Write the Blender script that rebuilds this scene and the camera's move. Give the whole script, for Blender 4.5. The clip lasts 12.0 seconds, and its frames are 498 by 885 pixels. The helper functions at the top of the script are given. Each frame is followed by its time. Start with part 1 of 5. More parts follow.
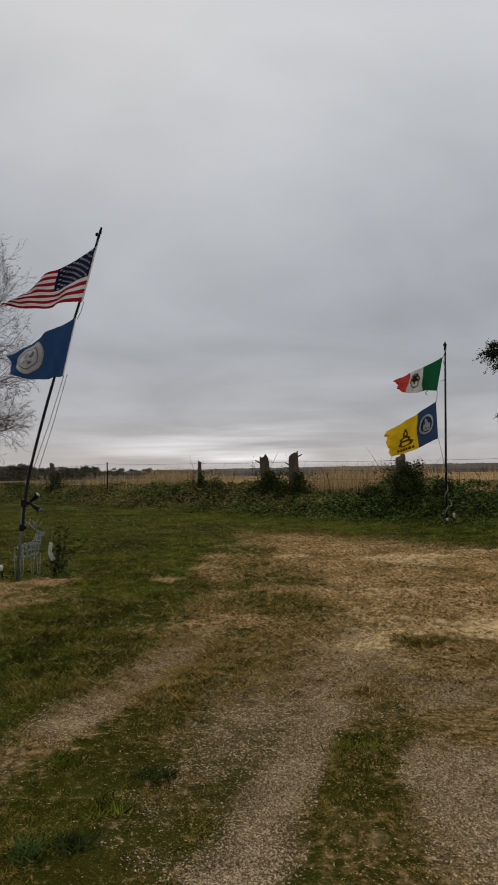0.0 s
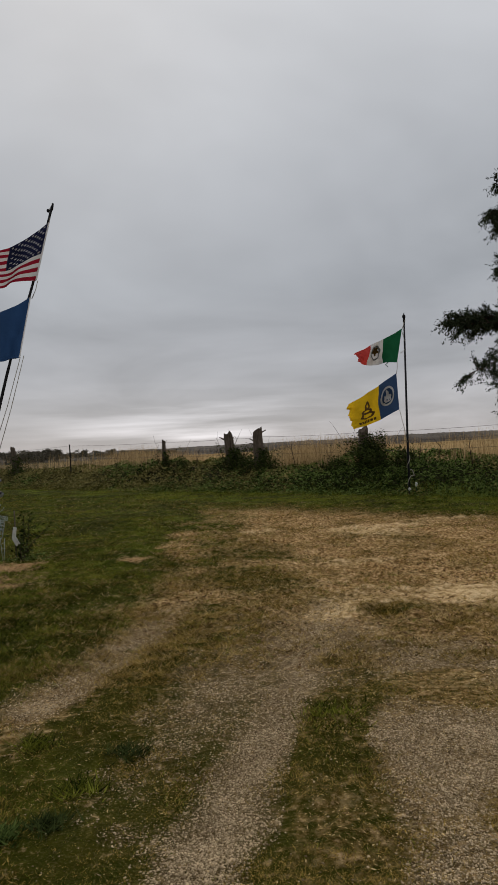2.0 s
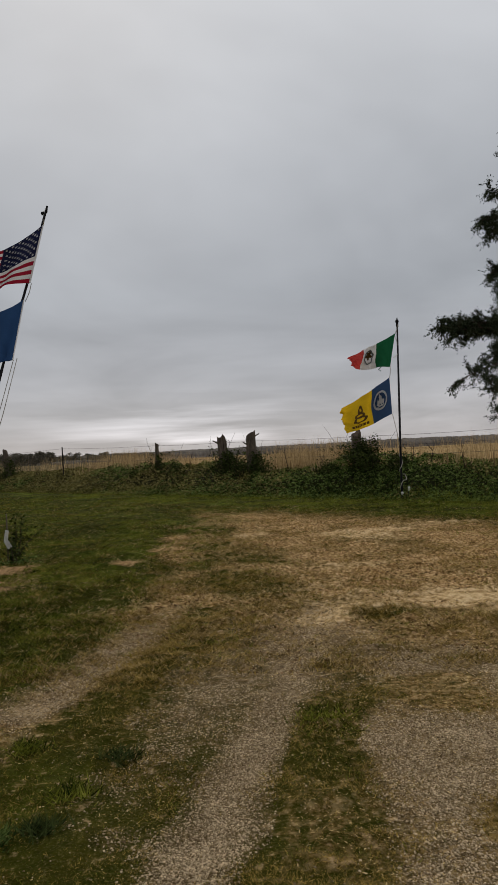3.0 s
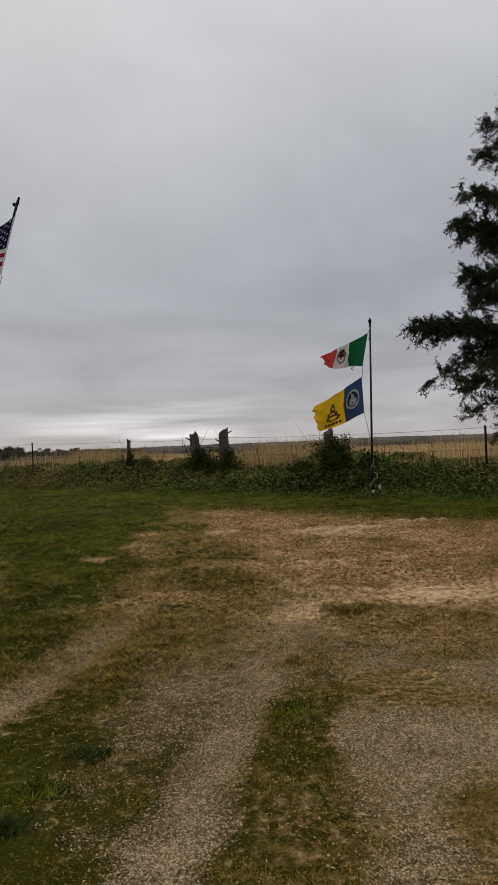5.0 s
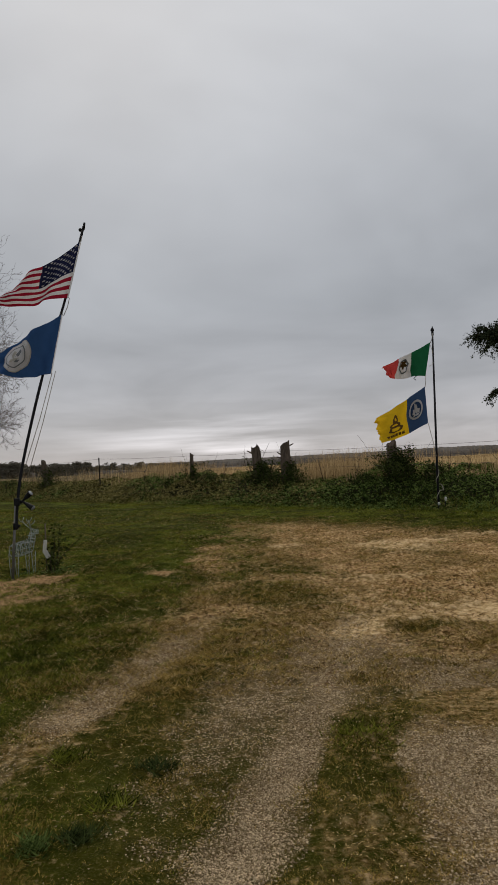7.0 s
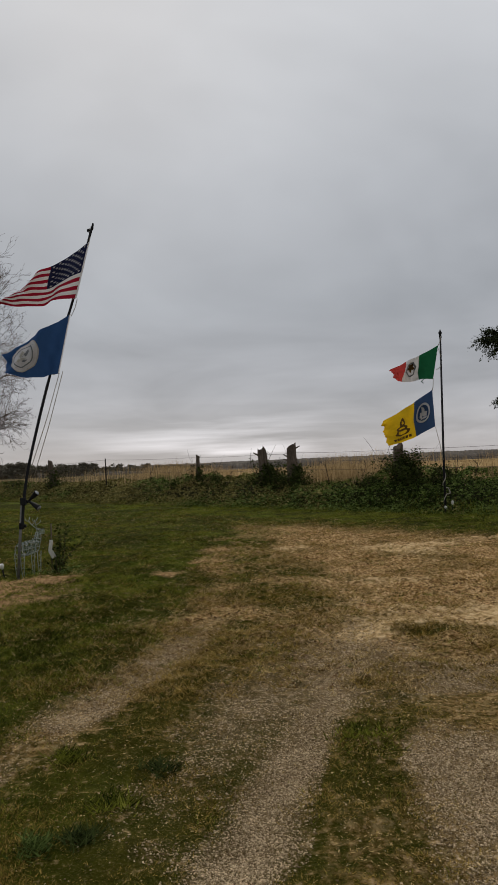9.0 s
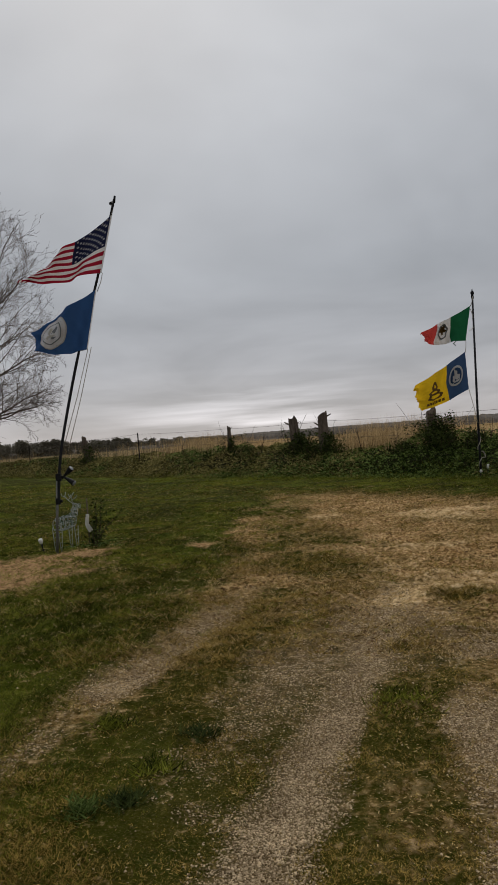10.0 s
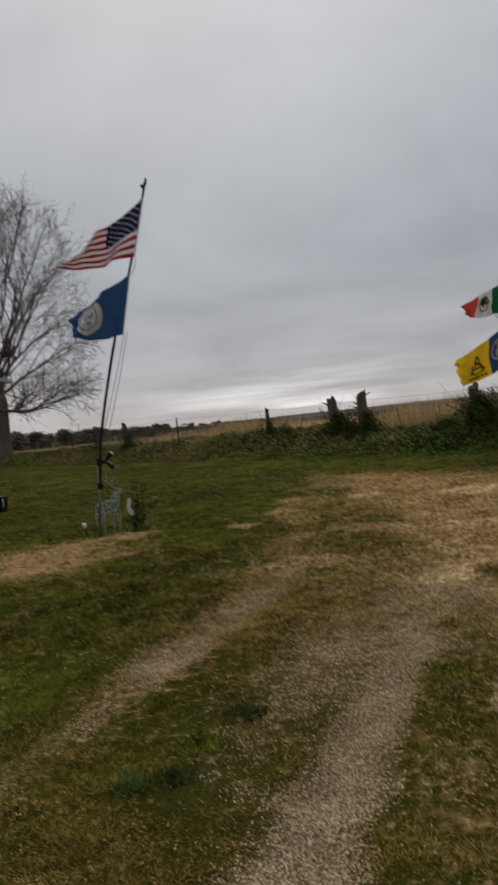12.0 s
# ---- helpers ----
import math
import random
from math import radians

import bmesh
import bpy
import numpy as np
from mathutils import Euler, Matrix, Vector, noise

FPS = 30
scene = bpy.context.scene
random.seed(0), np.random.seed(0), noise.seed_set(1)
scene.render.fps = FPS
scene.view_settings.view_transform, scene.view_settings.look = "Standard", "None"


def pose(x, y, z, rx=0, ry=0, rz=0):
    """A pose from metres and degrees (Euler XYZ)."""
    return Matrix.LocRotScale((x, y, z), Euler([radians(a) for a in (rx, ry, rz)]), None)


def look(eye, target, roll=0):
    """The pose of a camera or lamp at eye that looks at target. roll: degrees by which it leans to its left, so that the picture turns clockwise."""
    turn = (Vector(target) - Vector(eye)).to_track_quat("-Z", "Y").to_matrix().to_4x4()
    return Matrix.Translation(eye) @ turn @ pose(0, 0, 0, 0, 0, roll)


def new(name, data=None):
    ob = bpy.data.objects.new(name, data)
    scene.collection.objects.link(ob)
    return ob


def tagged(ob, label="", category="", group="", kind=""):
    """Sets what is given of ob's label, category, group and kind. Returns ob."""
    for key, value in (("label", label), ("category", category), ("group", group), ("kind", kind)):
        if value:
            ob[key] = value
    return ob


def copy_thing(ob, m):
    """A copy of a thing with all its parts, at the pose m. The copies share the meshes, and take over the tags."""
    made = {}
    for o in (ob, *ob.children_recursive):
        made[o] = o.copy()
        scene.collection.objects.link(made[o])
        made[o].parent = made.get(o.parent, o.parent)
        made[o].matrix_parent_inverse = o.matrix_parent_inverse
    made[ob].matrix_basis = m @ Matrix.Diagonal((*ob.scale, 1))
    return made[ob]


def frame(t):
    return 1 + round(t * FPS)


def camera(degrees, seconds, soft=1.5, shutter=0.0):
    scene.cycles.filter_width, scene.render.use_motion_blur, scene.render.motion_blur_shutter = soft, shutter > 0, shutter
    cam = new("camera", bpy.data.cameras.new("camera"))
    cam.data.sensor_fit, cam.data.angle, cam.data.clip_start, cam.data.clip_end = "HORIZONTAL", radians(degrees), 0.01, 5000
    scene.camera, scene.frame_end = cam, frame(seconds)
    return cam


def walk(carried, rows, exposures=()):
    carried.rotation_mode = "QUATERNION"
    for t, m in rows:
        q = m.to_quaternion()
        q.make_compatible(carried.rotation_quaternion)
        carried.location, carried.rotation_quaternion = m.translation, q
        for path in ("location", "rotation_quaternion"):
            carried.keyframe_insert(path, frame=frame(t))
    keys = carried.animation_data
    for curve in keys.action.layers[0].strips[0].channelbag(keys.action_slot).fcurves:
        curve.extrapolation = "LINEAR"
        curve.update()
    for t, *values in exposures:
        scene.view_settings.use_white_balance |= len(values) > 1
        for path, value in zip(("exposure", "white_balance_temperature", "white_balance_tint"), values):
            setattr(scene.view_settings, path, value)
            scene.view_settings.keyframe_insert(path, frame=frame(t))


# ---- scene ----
cam = camera(41.8, 12.0, 1.1, 0.5)
PATH = [
    (0, (0.064, -0.129, 1.505), (0.059, 1.868, 1.61), -1.0),
    (0.5, (0.062, -0.131, 1.506), (0.11, 1.867, 1.585), -1.5),
    (1, (0.074, -0.126, 1.501), (0.151, 1.872, 1.554), -2.7),
    (1.5, (0.072, -0.13, 1.503), (0.163, 1.868, 1.547), -2.8),
    (2, (0.073, -0.122, 1.5), (0.175, 1.875, 1.53), -3.0),
    (2.5, (0.07, -0.131, 1.502), (0.182, 1.866, 1.542), -2.9),
    (4.5, (0.071, -0.127, 1.503), (0.257, 1.864, 1.537), -2.4),
    (5, (0.068, -0.127, 1.501), (0.275, 1.862, 1.529), -2.2),
    (5.5, (0.07, -0.135, 1.508), (0.266, 1.855, 1.544), -2.2),
    (6, (0.066, -0.136, 1.508), (0.208, 1.858, 1.561), -2.0),
    (6.5, (0.071, -0.165, 1.522), (0.099, 1.834, 1.594), -2.7),
    (8.5, (0.073, -0.137, 1.506), (0.087, 1.861, 1.583), -3.0),
    (9, (0.071, -0.142, 1.51), (0.072, 1.856, 1.592), -2.4),
    (9.5, (0.074, -0.116, 1.508), (0.007, 1.883, 1.517), -3.2),
    (10, (0.082, -0.114, 1.5), (-0.018, 1.884, 1.497), -4.2),
    (10.5, (0.083, -0.101, 1.499), (-0.073, 1.893, 1.492), -4.6),
    (11, (0.081, -0.1, 1.495), (-0.131, 1.888, 1.502), -4.8),
    (11.5, (0.089, -0.113, 1.499), (-0.186, 1.868, 1.519), -5.9),
    (11.7, (0.087, -0.106, 1.496), (-0.189, 1.875, 1.497), -5.9),
    (11.8, (0.087, -0.103, 1.494), (-0.187, 1.878, 1.496), -5.9),
    (11.9, (0.081, -0.080, 1.482), (-0.172, 1.902, 1.465), -5.8),
    (12, (0.073, -0.046, 1.464), (-0.149, 1.942, 1.419), -5.8),
]
walk(cam, [(t, look(eye, target, roll)) for t, eye, target, roll in PATH])

# ---- sky and light ----
world = bpy.data.worlds.new("overcast_sky")
scene.world = world
world.use_nodes = True
wn, wl = world.node_tree.nodes, world.node_tree.links
wn.clear()


def wnode(kind, **values):
    n = wn.new(kind)
    for key, value in values.items():
        n.inputs[int(key[1:])].default_value = value
    return n


def wmath(op, a, b=None):
    n = wn.new("ShaderNodeMath")
    n.operation = op
    for k, v in enumerate((a, b)):
        if v is None:
            continue
        if isinstance(v, (int, float)):
            n.inputs[k].default_value = v
        else:
            wl.new(v, n.inputs[k])
    return n.outputs[0]


SUN_ELEVATION, SUN_TURN = 38, 12
w_tex = wn.new("ShaderNodeTexCoord")
w_sep = wn.new("ShaderNodeSeparateXYZ")
wl.new(w_tex.outputs["Generated"], w_sep.inputs[0])
w_up = wmath("MAXIMUM", w_sep.outputs[2], 0.0)
w_lift = wmath("ADD", w_up, 0.16)
w_flat = wn.new("ShaderNodeCombineXYZ")
wl.new(wmath("DIVIDE", w_sep.outputs[0], w_lift), w_flat.inputs[0])
wl.new(wmath("DIVIDE", w_sep.outputs[1], w_lift), w_flat.inputs[1])
# cloud deck on a flat ceiling: broad swells and finer rags
w_big = wn.new("ShaderNodeTexNoise")
w_big.inputs["Scale"].default_value, w_big.inputs["Detail"].default_value, w_big.inputs["Roughness"].default_value = 0.85, 4.0, 0.5
w_big.inputs["Distortion"].default_value = 0.5
wl.new(w_flat.outputs[0], w_big.inputs["Vector"])
w_fine = wn.new("ShaderNodeTexNoise")
w_fine.inputs["Scale"].default_value, w_fine.inputs["Detail"].default_value = 2.6, 6.0
w_fine.inputs["Distortion"].default_value = 0.3
wl.new(w_flat.outputs[0], w_fine.inputs["Vector"])
w_rise = wn.new("ShaderNodeValToRGB")
ramp = w_rise.color_ramp
ramp.elements[0].position, ramp.elements[0].color = 0.0, (0.465, 0.445, 0.455, 1)
ramp.elements[1].position, ramp.elements[1].color = 1.0, (0.66, 0.68, 0.70, 1)
for position, colour in ((0.05, (0.420, 0.410, 0.428)), (0.115, (0.385, 0.387, 0.410)), (0.24, (0.385, 0.40, 0.425)), (0.40, (0.46, 0.475, 0.50)), (0.58, (0.60, 0.61, 0.63))):
    e = ramp.elements.new(position)
    e.color = (*colour, 1)
wl.new(w_up, w_rise.inputs[0])
w_gain = wmath("ADD", wmath("MULTIPLY", wmath("SUBTRACT", w_big.outputs[0], 0.5), 0.95), wmath("MULTIPLY", wmath("SUBTRACT", w_fine.outputs[0], 0.5), 0.15))
# bright rifts low over the horizon
w_rift_map = wn.new("ShaderNodeCombineXYZ")
wl.new(wmath("MULTIPLY", w_sep.outputs[0], 2.2), w_rift_map.inputs[0])
wl.new(wmath("MULTIPLY", w_sep.outputs[1], 2.2), w_rift_map.inputs[1])
wl.new(wmath("MULTIPLY", w_up, 34.0), w_rift_map.inputs[2])
w_rift = wn.new("ShaderNodeTexNoise")
w_rift.inputs["Scale"].default_value, w_rift.inputs["Detail"].default_value = 1.5, 5.0
wl.new(w_rift_map.outputs[0], w_rift.inputs["Vector"])
w_low = wn.new("ShaderNodeMapRange")
w_low.inputs[1].default_value, w_low.inputs[2].default_value, w_low.inputs[3].default_value, w_low.inputs[4].default_value = 0.045, 0.115, 1.0, 0.0
wl.new(w_up, w_low.inputs[0])
w_side = wmath("DIVIDE", wmath("ADD", w_sep.outputs[0], 0.04), 0.20)
w_front = wmath("MULTIPLY", wmath("POWER", 2.718, wmath("MULTIPLY", wmath("MULTIPLY", w_side, w_side), -1.0)), wmath("GREATER_THAN", w_sep.outputs[1], 0.0))
w_streak = wmath("MULTIPLY", wmath("MULTIPLY", w_front, wmath("MULTIPLY", wmath("MAXIMUM", wmath("SUBTRACT", w_rift.outputs[0], 0.47), 0.0), 3.6)), w_low.outputs[0])
w_total = wmath("ADD", wmath("ADD", w_gain, w_streak), 1.0)
w_cloud = wn.new("ShaderNodeVectorMath")
w_cloud.operation = "SCALE"
wl.new(w_rise.outputs[0], w_cloud.inputs[0])
wl.new(w_total, w_cloud.inputs[3])
w_sky = wn.new("ShaderNodeTexSky")
w_sky.sky_type, w_sky.sun_disc = "NISHITA", False
w_sky.sun_elevation, w_sky.sun_rotation = radians(SUN_ELEVATION), radians(-SUN_TURN)
w_dim = wn.new("ShaderNodeVectorMath")
w_dim.operation = "SCALE"
w_dim.inputs[3].default_value = 0.08
wl.new(w_sky.outputs[0], w_dim.inputs[0])
w_mix = wn.new("ShaderNodeMix")
w_mix.data_type = "RGBA"
w_mix.inputs[0].default_value = 0.93
wl.new(w_dim.outputs[0], w_mix.inputs[6])
wl.new(w_cloud.outputs[0], w_mix.inputs[7])
w_bg = wn.new("ShaderNodeBackground")
w_bg.inputs[1].default_value = 1.0
wl.new(w_mix.outputs[2], w_bg.inputs[0])
w_out = wn.new("ShaderNodeOutputWorld")
wl.new(w_bg.outputs[0], w_out.inputs[0])

sun = new("sun", bpy.data.lights.new("sun", "SUN"))
sun.data.energy, sun.data.angle, sun.data.color = 1.1, radians(35), (1.0, 0.92, 0.80)
sun.matrix_world = look((0, 0, 30), (math.sin(radians(SUN_TURN)) * 30, -math.cos(radians(SUN_TURN)) * 30, 30 - 30 * math.tan(radians(SUN_ELEVATION))))

# ---- materials ----


def material(name, dark, light, scale=20.0, rough=0.85, bump=0.3, metal=0.0, island=0.0, through_light=0.0, spread=(0.3, 0.7), object_random=0.0, detail=5.0, stretch=(1, 1, 1), gloss=0.03):
    """Two scales of noise between two colours, with bump; island: random tint for each loose piece."""
    m = bpy.data.materials.new(name)
    m.use_nodes = True
    nodes, links = m.node_tree.nodes, m.node_tree.links
    shader = nodes["Principled BSDF"]
    shader.inputs["Roughness"].default_value, shader.inputs["Metallic"].default_value = rough, metal
    if "Specular IOR Level" in shader.inputs:
        shader.inputs["Specular IOR Level"].default_value = gloss
    tex = nodes.new("ShaderNodeTexCoord")
    mapping = nodes.new("ShaderNodeMapping")
    mapping.inputs["Scale"].default_value = stretch
    links.new(tex.outputs["Object"], mapping.inputs[0])
    small, large = nodes.new("ShaderNodeTexNoise"), nodes.new("ShaderNodeTexNoise")
    small.inputs["Scale"].default_value, small.inputs["Detail"].default_value = scale, detail
    large.inputs["Scale"].default_value, large.inputs["Detail"].default_value = scale * 0.13, 3.0
    links.new(mapping.outputs[0], small.inputs["Vector"])
    links.new(mapping.outputs[0], large.inputs["Vector"])
    total = nodes.new("ShaderNodeMath")
    total.operation = "MULTIPLY_ADD"
    links.new(small.outputs[0], total.inputs[0])
    total.inputs[1].default_value = 0.5
    half = nodes.new("ShaderNodeMath")
    half.operation = "MULTIPLY"
    half.inputs[1].default_value = 0.5
    links.new(large.outputs[0], half.inputs[0])
    links.new(half.outputs[0], total.inputs[2])
    value = total.outputs[0]
    for source, weight in (("ShaderNodeNewGeometry", island), ("ShaderNodeObjectInfo", object_random)):
        if weight:
            info = nodes.new(source)
            away = nodes.new("ShaderNodeMath")
            away.operation = "SUBTRACT"
            links.new(info.outputs["Random Per Island" if source == "ShaderNodeNewGeometry" else "Random"], away.inputs[0])
            away.inputs[1].default_value = 0.5
            more = nodes.new("ShaderNodeMath")
            more.operation = "MULTIPLY_ADD"
            links.new(away.outputs[0], more.inputs[0])
            more.inputs[1].default_value = weight
            links.new(value, more.inputs[2])
            value = more.outputs[0]
    ramp = nodes.new("ShaderNodeValToRGB")
    ramp.color_ramp.elements[0].position, ramp.color_ramp.elements[1].position = spread
    ramp.color_ramp.elements[0].color, ramp.color_ramp.elements[1].color = (*dark, 1), (*light, 1)
    links.new(value, ramp.inputs[0])
    links.new(ramp.outputs[0], shader.inputs["Base Color"])
    if bump:
        b = nodes.new("ShaderNodeBump")
        b.inputs["Strength"].default_value, b.inputs["Distance"].default_value = bump, 0.02
        links.new(small.outputs[0], b.inputs["Height"])
        links.new(b.outputs[0], shader.inputs["Normal"])
    if through_light:
        glow, blend = nodes.new("ShaderNodeBsdfTranslucent"), nodes.new("ShaderNodeMixShader")
        links.new(ramp.outputs[0], glow.inputs[0])
        blend.inputs[0].default_value = through_light
        links.new(shader.outputs[0], blend.inputs[1])
        links.new(glow.outputs[0], blend.inputs[2])
        links.new(blend.outputs[0], nodes["Material Output"].inputs[0])
    return m


def cloth(name, colour, through_light=0.3):
    dark = tuple(c * 0.82 for c in colour)
    return material(name, dark, colour, 60, 0.8, 0.15, through_light=through_light)


M_RED, M_WHITE, M_NAVY = cloth("red_cloth", (0.32, 0.015, 0.034)), cloth("white_cloth", (0.74, 0.72, 0.72)), cloth("navy_cloth", (0.018, 0.022, 0.06), 0.15)
M_BLUE, M_STEEL_BLUE = cloth("blue_cloth", (0.032, 0.080, 0.20), 0.25), cloth("steel_blue_cloth", (0.045, 0.085, 0.18), 0.25)
M_GREEN, M_SCARLET = cloth("green_cloth", (0.015, 0.12, 0.05)), cloth("scarlet_cloth", (0.60, 0.07, 0.06), 0.45)
M_YELLOW, M_BROWN_PRINT = cloth("yellow_cloth", (0.78, 0.50, 0.02), 0.45), cloth("brown_print", (0.16, 0.09, 0.03))
M_CREAM_PRINT, M_GREY_PRINT = cloth("cream_print", (0.56, 0.53, 0.46)), cloth("grey_print", (0.22, 0.23, 0.24))
M_DARK_PIPE = material("dark_painted_pipe", (0.012, 0.012, 0.014), (0.035, 0.035, 0.038), 40, 0.5, 0.1)
M_GALV = material("galvanised_pipe", (0.10, 0.10, 0.095), (0.22, 0.21, 0.20), 30, 0.5, 0.15, metal=0.6)
M_BLACK = material("black_plastic", (0.008, 0.008, 0.009), (0.022, 0.022, 0.024), 50, 0.45, 0.05)
M_WHITE_PLASTIC = material("white_plastic", (0.5, 0.49, 0.46), (0.75, 0.74, 0.7), 30, 0.5, 0.05)
M_CLEAR = material("grey_lens", (0.15, 0.16, 0.17), (0.3, 0.31, 0.32), 30, 0.15, 0.0)
M_ROPE = material("weathered_rope", (0.28, 0.25, 0.2), (0.48, 0.44, 0.37), 120, 0.9, 0.4)
M_WIRE = material("rusty_wire", (0.05, 0.045, 0.04), (0.11, 0.1, 0.09), 60, 0.6, 0.1, metal=0.4)
M_DEER = material("white_coated_wire", (0.22, 0.25, 0.25), (0.46, 0.50, 0.49), 60, 0.5, 0.1)
M_BULB_WIRE = material("dark_green_light_string", (0.01, 0.05, 0.035), (0.03, 0.10, 0.07), 60, 0.6, 0.1)
M_POST = material("weathered_post_wood", (0.043, 0.034, 0.027), (0.187, 0.145, 0.111), 14, 0.95, 0.9, stretch=(3, 3, 0.5))
M_POST_STEEL = material("dark_steel_post", (0.018, 0.017, 0.016), (0.05, 0.045, 0.04), 30, 0.7, 0.2, metal=0.2)
M_BARK = material("grey_bark", (0.060, 0.047, 0.039), (0.18, 0.142, 0.118), 9, 0.95, 0.9, stretch=(3, 3, 0.5))
M_TWIG = material("bare_twigs", (0.085, 0.066, 0.056), (0.185, 0.148, 0.127), 3, 0.95, 0.0, island=0.3)
M_CEDAR_BARK = material("cedar_bark", (0.03, 0.02, 0.015), (0.1, 0.06, 0.045), 12, 0.95, 0.8, stretch=(3, 3, 0.4))
M_CEDAR = material("cedar_needles", (0.014, 0.021, 0.011), (0.056, 0.069, 0.036), 4, 0.85, 0.0, island=0.5)
M_IVY = material("bank_leaves", (0.020, 0.036, 0.006), (0.20, 0.265, 0.070), 2.5, 0.75, 0.0, island=0.55, spread=(0.34, 0.70), through_light=0.2)
M_BRIAR = material("brown_briar_leaves", (0.070, 0.062, 0.020), (0.33, 0.280, 0.098), 2.0, 0.85, 0.0, island=0.5)
M_VINE = material("dark_vine_leaves", (0.014, 0.022, 0.005), (0.075, 0.095, 0.026), 3, 0.8, 0.0, island=0.5)
M_STEM = material("brown_stems", (0.03, 0.022, 0.016), (0.09, 0.065, 0.045), 10, 0.95, 0.0, island=0.4)
M_DRY = material("dry_tall_grass", (0.22, 0.150, 0.072), (0.58, 0.425, 0.225), 1.2, 0.95, 0.0, island=0.5, through_light=0.4)
M_BLADE = material("lawn_blades", (0.013, 0.021, 0.001), (0.235, 0.245, 0.032), 2.4, 0.8, 0.0, island=0.24, through_light=0.15, spread=(0.41, 0.59))
M_OLIVE = material("worn_lawn_blades", (0.052, 0.035, 0.005), (0.42, 0.282, 0.072), 2.6, 0.9, 0.0, island=0.6)
M_STRAW = material("dead_grass", (0.21, 0.135, 0.050), (0.66, 0.48, 0.22), 1.0, 0.95, 0.0, island=0.6)
M_STONE = material("driveway_gravel", (0.12, 0.080, 0.038), (0.73, 0.565, 0.36), 30, 0.9, 0.0, island=0.75, spread=(0.15, 0.95))
M_CLOD = material("dirt_clods", (0.10, 0.055, 0.025), (0.36, 0.23, 0.12), 12, 0.95, 0.0, island=0.6)
# needle colour lifted and greyed: distance haze is put into the base colour
M_HAZED_PINE = material("hazed_pine_needles", (0.104, 0.094, 0.070), (0.220, 0.196, 0.150), 0.3, 0.95, 0.0, island=0.4)
# grey-brown of bare winter wood, with some haze painted in as extra lightness
M_HAZED_WOODS = material("hazed_winter_woods", (0.088, 0.077, 0.066), (0.200, 0.174, 0.147), 0.25, 1.0, 0.0)
M_WALL = material("white_siding", (0.5, 0.51, 0.52), (0.66, 0.67, 0.68), 4, 0.6, 0.05)
M_SKIRT = material("tan_skirting", (0.2, 0.165, 0.13), (0.3, 0.25, 0.2), 6, 0.8, 0.2)
M_TRIM = material("brown_trim", (0.03, 0.02, 0.016), (0.07, 0.05, 0.04), 14, 0.8, 0.2)
M_SOFFIT = material("dark_soffit", (0.03, 0.027, 0.025), (0.06, 0.054, 0.05), 8, 0.8, 0.1)
M_ROOF = material("grey_metal_roof", (0.2, 0.2, 0.2), (0.36, 0.35, 0.34), 10, 0.5, 0.1, metal=0.3)

# ---- mesh tools ----


def quick_mesh(name, verts, faces, mat, smooth=False):
    """A mesh from arrays; all faces have the same number of corners."""
    verts, faces = np.asarray(verts, np.float32).reshape(-1, 3), np.asarray(faces, np.int32)
    me = bpy.data.meshes.new(name)
    count, k = faces.shape
    me.vertices.add(len(verts))
    me.vertices.foreach_set("co", verts.ravel())
    me.loops.add(count * k)
    me.loops.foreach_set("vertex_index", faces.ravel())
    me.polygons.add(count)
    me.polygons.foreach_set("loop_start", np.arange(0, count * k, k, dtype=np.int32))
    me.polygons.foreach_set("loop_total", np.full(count, k, np.int32))
    me.update(calc_edges=True)
    me.materials.append(mat)
    if smooth:
        me.polygons.foreach_set("use_smooth", np.ones(count, bool))
    return me


